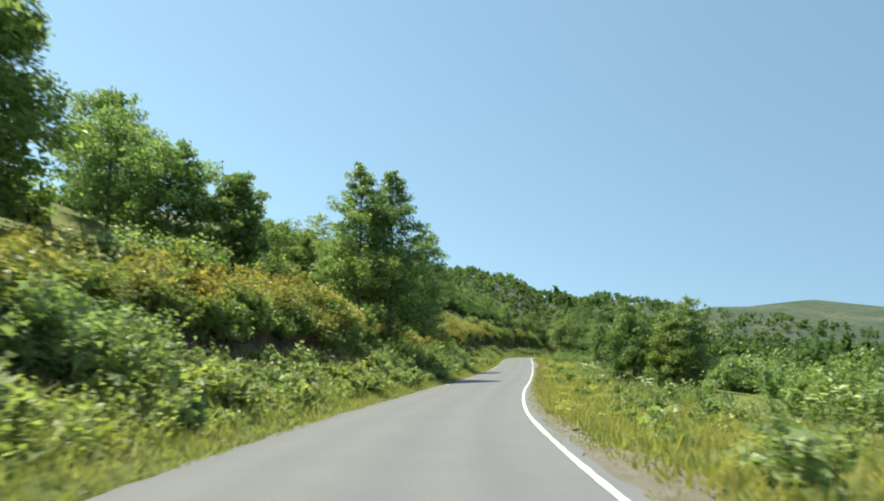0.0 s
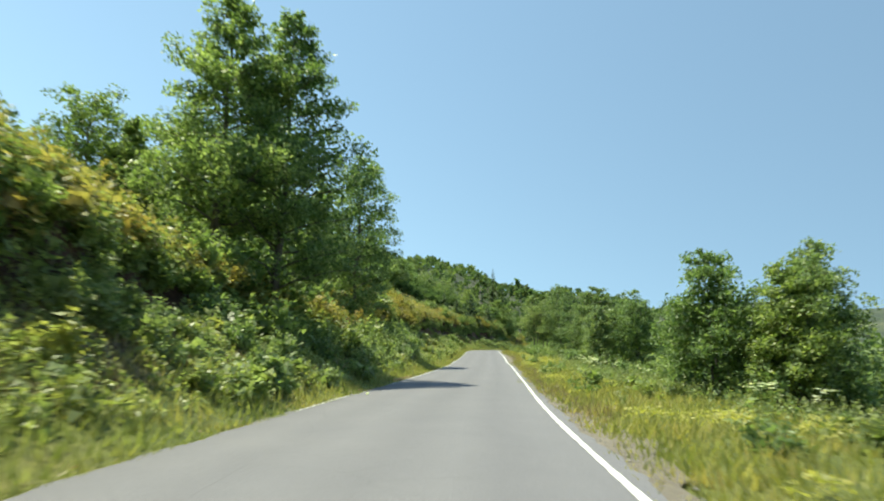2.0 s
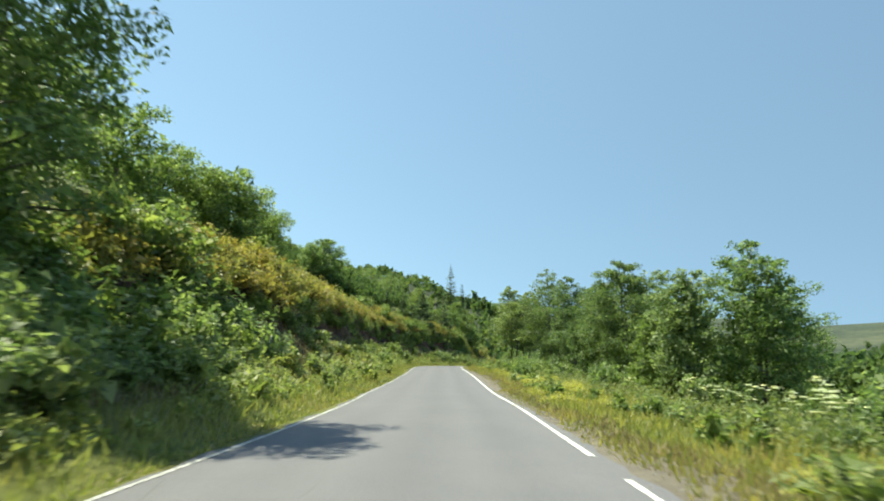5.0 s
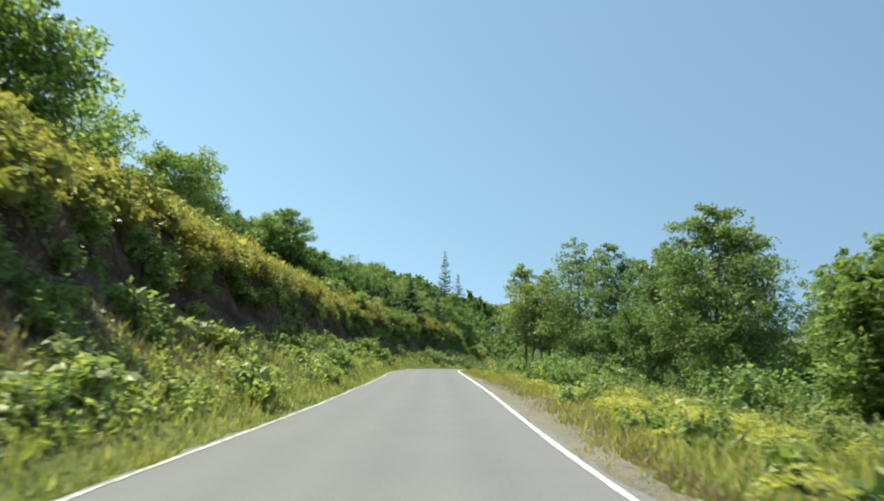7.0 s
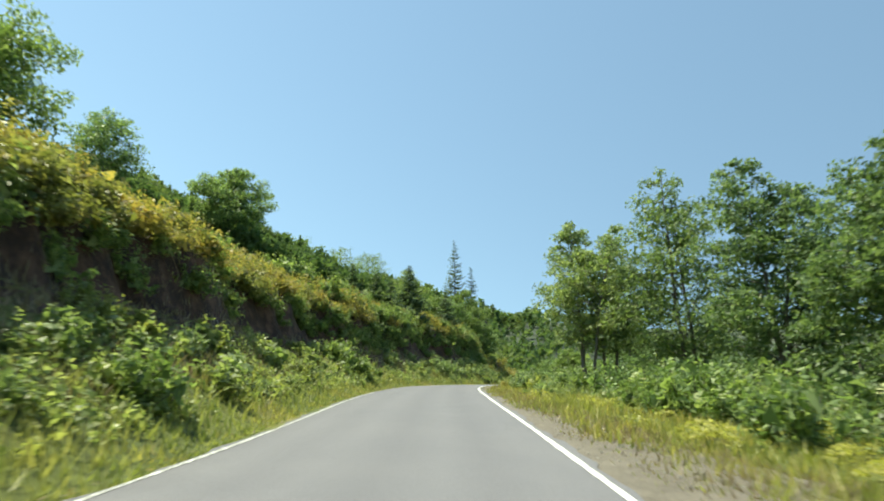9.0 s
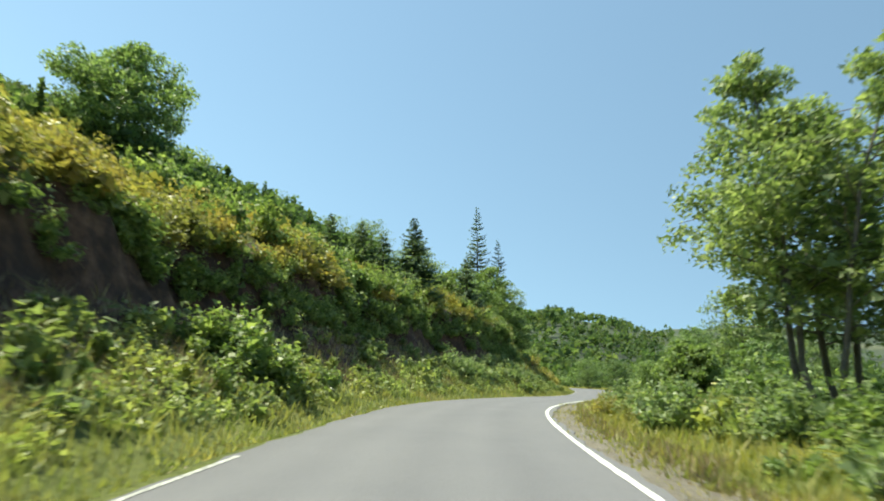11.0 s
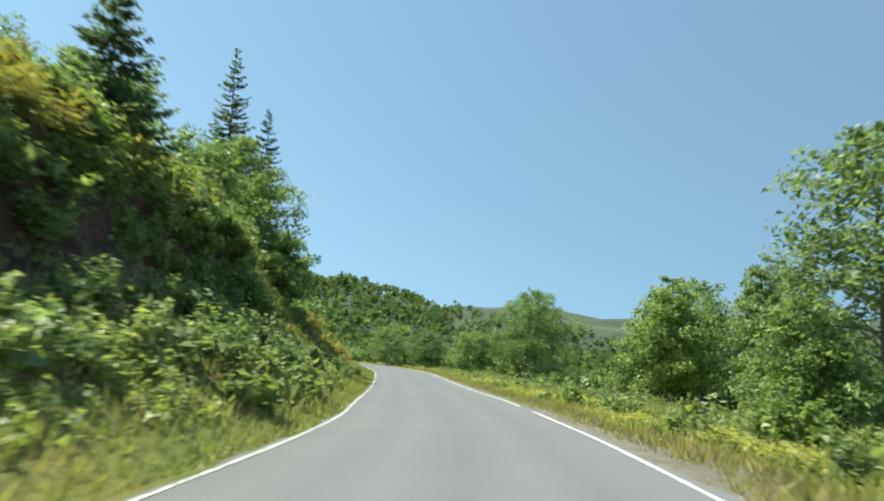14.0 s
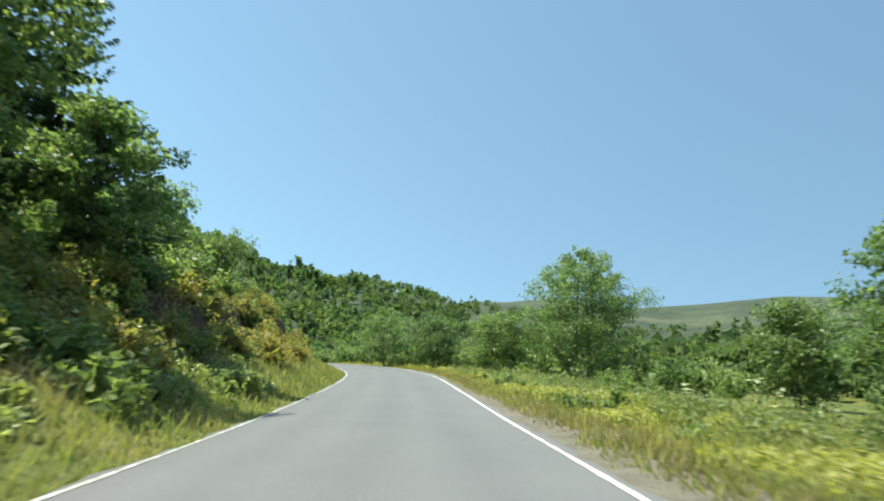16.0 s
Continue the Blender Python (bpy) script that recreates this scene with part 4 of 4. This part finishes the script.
# ---------------------------------------------------------------- far woods
def woods():
    """Trees of the valley and the hillsides, too many to count."""
    r = np.random.default_rng(5)
    n = 17000
    az = np.radians(np.where(r.random(n) < 0.12, r.uniform(-60, -5, n), r.uniform(-34, 78, n)))
    az = np.where(r.random(n) < 0.10, np.radians(r.uniform(70, 165, n)), az)
    dist = 45 * (1250 / 45) ** (r.random(n) ** 0.85)
    x, y = 20 + dist * np.sin(az), 120 + dist * np.cos(az)
    # keep clear of the road and of what stands beside it
    near = np.min(np.hypot(LINE[::4, 0][None] - x[:, None], LINE[::4, 1][None] - y[:, None]), axis=1)
    side = np.array([np.interp(b, LINE[:, 1], LINE[:, 0]) for b in y])
    right = x > side
    thick = wobble(x, y, 0.012, 0.9) + 0.6 * wobble(x, y, 0.03, 2.0)
    deg = np.degrees(az)
    low = np.where(dist < 400, -0.9, np.where(dist < 800, np.interp(deg, [18, 34], [-0.9, -0.5]), np.interp(deg, [14, 30], [-0.9, 0.55])))
    keep = (near > np.where(right, 34, np.where(y < 235, 17, 15))) & (thick > low) & (dist < np.where(deg > 14, 820, 1150))
    shrub = (~right & (y < 245) & (near < 70))[keep]
    # a stand of spruces on the crest
    n = 40
    crest_az, crest_r = np.radians(r.uniform(9.3, 13.6, n)), r.uniform(640, 700, n)
    x, y = np.r_[x[keep], crest_r * np.sin(crest_az)], np.r_[y[keep], crest_r * np.cos(crest_az)]
    dist, shrub = np.r_[dist[keep], crest_r], np.r_[shrub, np.zeros(n, bool)]
    d = np.zeros(len(x))
    s = LINE_S[np.clip(np.argmin(np.hypot(LINE[:, 0][None] - x[:, None], LINE[:, 1][None] - y[:, None]), axis=1), 0, len(LINE_S) - 1)].astype(float)
    for _ in range(12):
        q, _z = plan(s, d)
        _p, t = along(s)
        e = np.stack([x, y], 1) - q
        s = s + (e * t).sum(1)
        q, _z = plan(s, d)
        e = np.stack([x, y], 1) - q
        d = d + e[:, 0] * t[:, 1] - e[:, 1] * t[:, 0]
    z = height(s, d)
    tall = r.uniform(4.0, 8.2, len(x)) * np.clip(0.7 + dist / 700, 0.8, 1.4)
    tall = np.where(shrub, 0.45 * tall, tall)
    tall[-n:] = r.uniform(9, 15, n)
    per = np.clip(8000 / dist, 20, 110).astype(int)
    k = np.repeat(np.arange(len(x)), per)
    # each crown is built of a few lobes
    lobe = r.integers(0, 7, len(k))
    lobes = unit(r.normal(size=(len(x), 7, 3))) * 0.55
    off = lobes[k, lobe] + unit(r.normal(size=(len(k), 3))) * (r.random(len(k)) ** 0.4)[:, None] * 0.5
    cone = r.random(len(x)) < 0.10
    cone[-n:] = True
    taper = np.where(cone[k], np.clip(0.75 - 0.6 * off[:, 2], 0.1, 1.2) * 0.5, 1.0)
    c = np.stack([x[k] + off[:, 0] * tall[k] * 0.45 * taper, y[k] + off[:, 1] * tall[k] * 0.45 * taper, z[k] + tall[k] * (0.48 + 0.5 * off[:, 2] * np.where(cone[k], 1.3, 1.0))], 1)
    v, f = leaf_blades(c, tall[k] * (1.9 / np.sqrt(per[k])), r, wide=0.8)
    return tagged(new("distant_woods", mesh_of("distant_woods", v, f, LEAF_FAR)), "distant mixed woods on the valley sides", "woods", kind="stuff")


woods()


# ---------------------------------------------------------------- grass, flowers, herbs
def mat_depth(s, d, xy):
    """How thickly the yellow flowers grow; above nought there are some."""
    first = np.interp(s, S_ROAD, shoulder_out) + np.interp(s, [0, 84, 96, 118, 126, 290], [0.3, 0.3, 0.5, 0.7, 0.3, 0.2])
    reach = np.interp(s, [0, 80, 96, 118, 124, 146, 152, 290], [4.0, 4.0, 3.9, 3.6, 4.0, 3.5, 3.8, 3.6])
    thick = wobble(xy[:, 0], xy[:, 1], 0.55, 0.2) + 0.8 * wobble(xy[:, 0], xy[:, 1], 1.9, 1.1)
    want = np.interp(s, [0, 80, 94, 100, 117, 124, 140, 163, 170, 290], [0.66, 0.55, 0.2, -0.12, -0.12, 0.45, 0.7, 0.7, 0.14, 0.1])
    u = (d - first) / reach
    return np.where((u > 0) & (u < 1), thick - want, -1.0)


def grass(name, n, s_range, d_of, tall, label, material=GRASS):
    r = np.random.default_rng(n)
    s = r.uniform(*s_range, n)
    d = d_of(r, n, s)
    xy, _ = plan(s, d)
    z = height(s, d) - 0.02
    p = np.concatenate([xy, z[:, None]], 1)
    h = r.uniform(*tall, n) * (0.65 + 0.5 * (wobble(xy[:, 0], xy[:, 1], 0.9, 0.5) + 1) / 2) * np.clip((np.abs(d) - 2.7) / 1.2, 0.35, 1)
    h = h * np.where((d > 3) & (mat_depth(s, d, xy) > 0.05), 0.5, 1.0)
    a = r.uniform(0, 6.28, n)
    w = r.uniform(0.014, 0.032, n)
    side = np.stack([np.cos(a), np.sin(a), 0 * a], 1) * w[:, None]
    bend = r.normal(0, 0.32, (n, 2)) * h[:, None]
    mid = p + np.concatenate([bend * 0.3, (h * 0.6)[:, None]], 1)
    tip = p + np.concatenate([bend, (h * 0.95)[:, None]], 1)
    v = np.stack([p - side, p + side + (mid - p) * 0.3, tip], 1).reshape(-1, 3)
    f = np.arange(3 * n).reshape(n, 3)
    return tagged(new(name, mesh_of(name, v, f, material)), label, "grass", kind="stuff")


grass("verge_grass_left", 60000, (-2, 290), lambda r, n, s: -(3.0 + 3.4 * r.random(n) ** 1.9), (0.20, 0.5), "uneven yellow-green grass on the bank verge")
grass("verge_grass_right", 120000, (0, 290), lambda r, n, s: np.interp(s, S_ROAD, shoulder_out) - 0.75 + 10 * r.random(n) ** 1.4, (0.15, 0.46), "tall yellow-green meadow grass beside the shoulder")


def yellow_mat():
    """Yellow flower mats, in patches beside the shoulder."""
    r = np.random.default_rng(77)
    n = 260000
    s = np.where(r.random(n) < 0.14, r.uniform(96, 121, n), r.uniform(0, 290, n))
    d = np.interp(s, S_ROAD, shoulder_out) + 0.2 + 4.6 * r.random(n)
    xy, _ = plan(s, d)
    t = mat_depth(s, d, xy)
    keep = (t > 0) & (r.random(n) < np.clip(0.3 + 1.4 * t, 0.2, 0.85))
    s, d, xy, t = s[keep], d[keep], xy[keep], t[keep]
    z = height(s, d) + np.clip(0.16 + 0.6 * t, 0.12, 0.5) * r.uniform(0.6, 1.0, len(s))
    v, f = leaf_blades(np.concatenate([xy, z[:, None]], 1), 0.095, r, lift=1.2, wide=0.9)
    return tagged(new("yellow_flower_mats", mesh_of("yellow_flower_mats", v, f, PETAL_YELLOW)), "patches of small yellow flowers in the verge", "flowers", kind="stuff")


yellow_mat()


def tall_herbs():
    """A waving band of tall leafy herbs between the flowers and the trees."""
    r = np.random.default_rng(88)
    n = 15000
    s = r.uniform(2, 262, n)
    d = np.interp(s, [0, 80, 94, 120, 130], [7.4, 7.4, 8.6, 8.8, 7.2]) + 6.4 * r.random(n) + 0.7 * np.sin(s * 0.17) + 0.5 * np.sin(s * 0.61 + 2) - np.interp(s, [140, 152, 250], [0, 0.9, 1.2])
    xy, _ = plan(s, d)
    tuft = wobble(xy[:, 0], xy[:, 1], 0.8, 0.7) + 0.5 * wobble(xy[:, 0], xy[:, 1], 2.3, 1.9)
    keep = tuft > np.interp(s, [0, 60, 82, 300], [0.3, 0.3, -0.25, -0.25])
    s, d, xy, tuft = s[keep], d[keep], xy[keep], tuft[keep]
    tall = (0.42 + 0.45 * np.clip(tuft + 0.25, 0, 1)) * r.uniform(0.6, 1.15, len(s))
    k = np.repeat(np.arange(len(s)), 8)
    up = np.tile(np.linspace(0.15, 1.0, 8), len(s))
    a = r.uniform(0, 6.28, len(k))
    out = 0.13 * (1.15 - up)
    base = np.concatenate([xy, height(s, d)[:, None]], 1)[k]
    c = base + np.stack([np.cos(a) * out, np.sin(a) * out, tall[k] * up], 1)
    v, f = leaf_blades(c, 0.17 * (1.25 - 0.6 * up), r, lift=0.5, wide=0.75, droop=0.3)
    return tagged(new("tall_herbs", mesh_of("tall_herbs", v, f, LEAF_TALL)), "tall green leafy herbs in the meadow", "herbs", kind="stuff")


tall_herbs()


def bank_herbs():
    """Pale leafy herbs that cover the foot of the bank, thick in places, with bare earth between."""
    r = np.random.default_rng(89)
    n = 15000
    s = r.uniform(-1, 216, n)
    d = -(4.0 + 4.1 * r.random(n) ** 0.9)
    xy, _ = plan(s, d)
    tuft = wobble(xy[:, 0], xy[:, 1], 0.7, 1.7) + 0.6 * wobble(xy[:, 0], xy[:, 1], 2.1, 0.4)
    bare = np.interp(s, [86, 92, 126, 132, 138, 144, 170, 176], [0, 0.3, 0.3, 0, 0, 0.4, 0.4, 0])
    keep = tuft > np.interp(-d, [4, 5, 6, 7, 8], [-0.5, -0.25, 0.0, 0.25, 0.5]) + bare * np.clip(-d - 4.8, 0, 1)
    s, d, xy, tuft = s[keep], d[keep], xy[keep], tuft[keep]
    tall = (0.28 + 0.40 * np.clip(tuft + 0.2, 0, 1)) * r.uniform(0.6, 1.2, len(s))
    k = np.repeat(np.arange(len(s)), 8)
    up = np.tile(np.linspace(0.2, 1.0, 8), len(s))
    a = r.uniform(0, 6.28, len(k))
    out = 0.17 * (1.2 - up)
    base = np.concatenate([xy, height(s, d)[:, None]], 1)[k]
    c = base + np.stack([np.cos(a) * out, np.sin(a) * out, tall[k] * up], 1)
    v, f = leaf_blades(c, 0.18 * (1.25 - 0.6 * up), r, lift=0.7, wide=0.85, droop=0.2)
    return tagged(new("bank_herbs", mesh_of("bank_herbs", v, f, LEAF_HERB)), "pale green leafy herbs at the foot of the bank", "herbs", kind="stuff")


bank_herbs()
grass("dry_grass_left", 34000, (0, 215), lambda r, n, s: -(4.9 + 3.2 * r.random(n)), (0.2, 0.5), "dry brown grass on the earth bank", DRY_GRASS)

grass("dry_grass_right", 42000, (40, 250), lambda r, n, s: 3.15 + (np.interp(s, S_ROAD, shoulder_out) - 2.6) * r.random(n) ** 0.6, (0.09, 0.30), "short dry grass on the gravel shoulder", DRY_GRASS)
grass("shoulder_tufts", 26000, (0, 250), lambda r, n, s: 3.2 + 1.8 * r.random(n), (0.08, 0.26), "thin green grass growing through the gravel")

herbs = [big_herb(200 + i) for i in range(4)]
hide_masters(herbs, 12, -5.2)
scatter(herbs, 84, (2, 212), (-7.0, -4.4), (0.5, 1.0))
scatter(herbs, 12, (5, 190), (5.5, 9), (0.6, 1.0))
low = [tagged(bush(160 + i, 0.6, 0.7, (LEAF_HERB, LEAF_LIGHT, LEAF_GREEN)[i], 330, 0.13, "low_shrub", "low leafy shrub in the verge", "bush", 0.0, 7), group="low shrubs in the verge") for i in range(3)]
hide_masters(low, 14, -6.0)
scatter(low, 90, (0, 215), (-7.4, -4.5), (0.6, 1.2))
weeds = [tagged(bush(170 + i, 0.55, 0.75, LEAF_HERB, 240, 0.2, "leafy_weed", "pale green leafy weed on the bank verge", "herb", 0.0, 7), group="weeds along the bank") for i in range(4)]
hide_masters(weeds, 18, -5.6)
scatter(weeds, 210, (0, 215), (-7.2, -4.1), (0.6, 1.35))
scatter(low, 60, (0, 240), (5.0, 11.5), (0.7, 1.5))
meadow_herbs = [tagged(bush(190 + i, 0.5, 0.6, (LEAF_GREEN, LEAF_HERB, LEAF_GREEN)[i], 210, 0.15, "meadow_herb", "green herb clump in the meadow grass", "herb", 0.0, 6), group="herb clumps in the meadow") for i in range(3)]
hide_masters(meadow_herbs, 22, 7.0)
scatter(meadow_herbs, 150, (2, 245), (4.9, 11.5), (0.5, 1.2))
umbels = [umbel(220 + i) for i in range(3)]
hide_masters(umbels, 78, 9.0)
scatter(weeds, 90, (84, 200), (-7.9, -5.0), (0.4, 0.9))


def hanging_roots():
    """Bare roots and dead stems that hang out of the lip of the cut."""
    r = np.random.default_rng(31)
    n = 1500
    s = r.uniform(0, 205, n)
    d = -8.85 + r.normal(0, 0.15, n) + 0.5 * np.sin(s * 0.21) + 0.35 * np.sin(s * 0.53 + 1)
    xy, _ = plan(s, d)
    top = np.concatenate([xy, (height(s, d) - 0.1)[:, None]], 1)
    low_xy, _ = plan(s + r.normal(0, 0.25, n), d + r.uniform(0.1, 0.75, n))
    tip = np.concatenate([low_xy, (top[:, 2] - r.uniform(0.3, 1.5, n))[:, None]], 1)
    side = np.stack([r.normal(0, 1, n), r.normal(0, 1, n), 0 * s], 1) * 0.016
    v = np.stack([top - side, top + side, tip], 1).reshape(-1, 3)
    return tagged(new("hanging_roots", mesh_of("hanging_roots", v, np.arange(3 * n).reshape(n, 3), DRY_STEM)), "bare brown roots hanging from the bank", "roots", kind="stuff")


hanging_roots()
scatter(umbels, 10, (74, 84), (8.0, 10.5), (0.8, 1.2))
scatter(umbels, 40, (10, 215), (7.0, 12), (0.7, 1.1))


def pebbles():
    """Loose stones on the shoulder."""
    r = np.random.default_rng(9)
    n = 4500
    s = r.uniform(2, 235, n)
    d = 3.05 + r.random(n) * (np.interp(s, S_ROAD, shoulder_out) - 2.9)
    xy, z = plan(s, d)
    c = np.concatenate([xy, (z - 0.04)[:, None]], 1)
    rad = r.uniform(0.008, 0.03, n) * r.uniform(0.6, 1.5, n)
    rad[::70] = r.uniform(0.03, 0.06, len(rad[::70]))
    base = np.array([(1, 0, 0), (0, 1, 0), (-1, 0, 0), (0, -1, 0), (0, 0, 0.8), (0, 0, -0.6)], float)
    v = c[:, None] + base[None] * rad[:, None, None] * r.uniform(0.6, 1.3, (n, 6, 1))
    tri = np.array([(0, 1, 4), (1, 2, 4), (2, 3, 4), (3, 0, 4), (1, 0, 5), (2, 1, 5), (3, 2, 5), (0, 3, 5)])
    f = (np.arange(n)[:, None, None] * 6 + tri[None]).reshape(-1, 3)
    return tagged(new("shoulder_pebbles", mesh_of("shoulder_pebbles", v.reshape(-1, 3), f, STONE)), "loose grey pebbles on the gravel shoulder", "pebbles", kind="stuff")


pebbles()


def leaf_litter():
    """Dead leaves and stems that the rain has swept against the road's edge."""
    r = np.random.default_rng(14)
    n = 900
    s = np.where(r.random(n) < 0.6, r.normal(58.5, 1.4, n), r.uniform(5, 200, n))
    d = -line_at(LEFT_LINE, s) - 0.12 - np.abs(r.normal(0, 0.16, n))
    xy, z = plan(s, d)
    c = np.concatenate([xy, (z + 0.05 * r.random(n))[:, None]], 1)
    v, f = leaf_blades(c, 0.09, r, lift=1.0, wide=0.5)
    return tagged(new("leaf_litter", mesh_of("leaf_litter", v, f, DRY_GRASS)), "dry brown leaf litter along the asphalt edge", "leaf litter", kind="stuff")


leaf_litter()


def scrap():
    """A crumpled scrap of white paper on the road's edge."""
    r = np.random.default_rng(3)
    bm = bmesh.new()
    bmesh.ops.create_icosphere(bm, subdivisions=2, radius=0.07)
    for v in bm.verts:
        v.co *= r.uniform(0.6, 1.25)
        v.co.z = max(v.co.z * 0.55, -0.02)
    me = bpy.data.meshes.new("paper_scrap")
    bm.to_mesh(me)
    bm.free()
    me.materials.append(PETAL_WHITE)
    ob = tagged(new("paper_scrap", me), "crumpled white paper scrap lying on the asphalt", "litter")
    x, y, z = spot(SCRAP_S, SCRAP_D)
    _, road_z = plan(SCRAP_S, SCRAP_D)
    place(ob, x, y, float(road_z) + 0.02)


SCRAP_S, SCRAP_D = 46.5, -2.6
scrap()
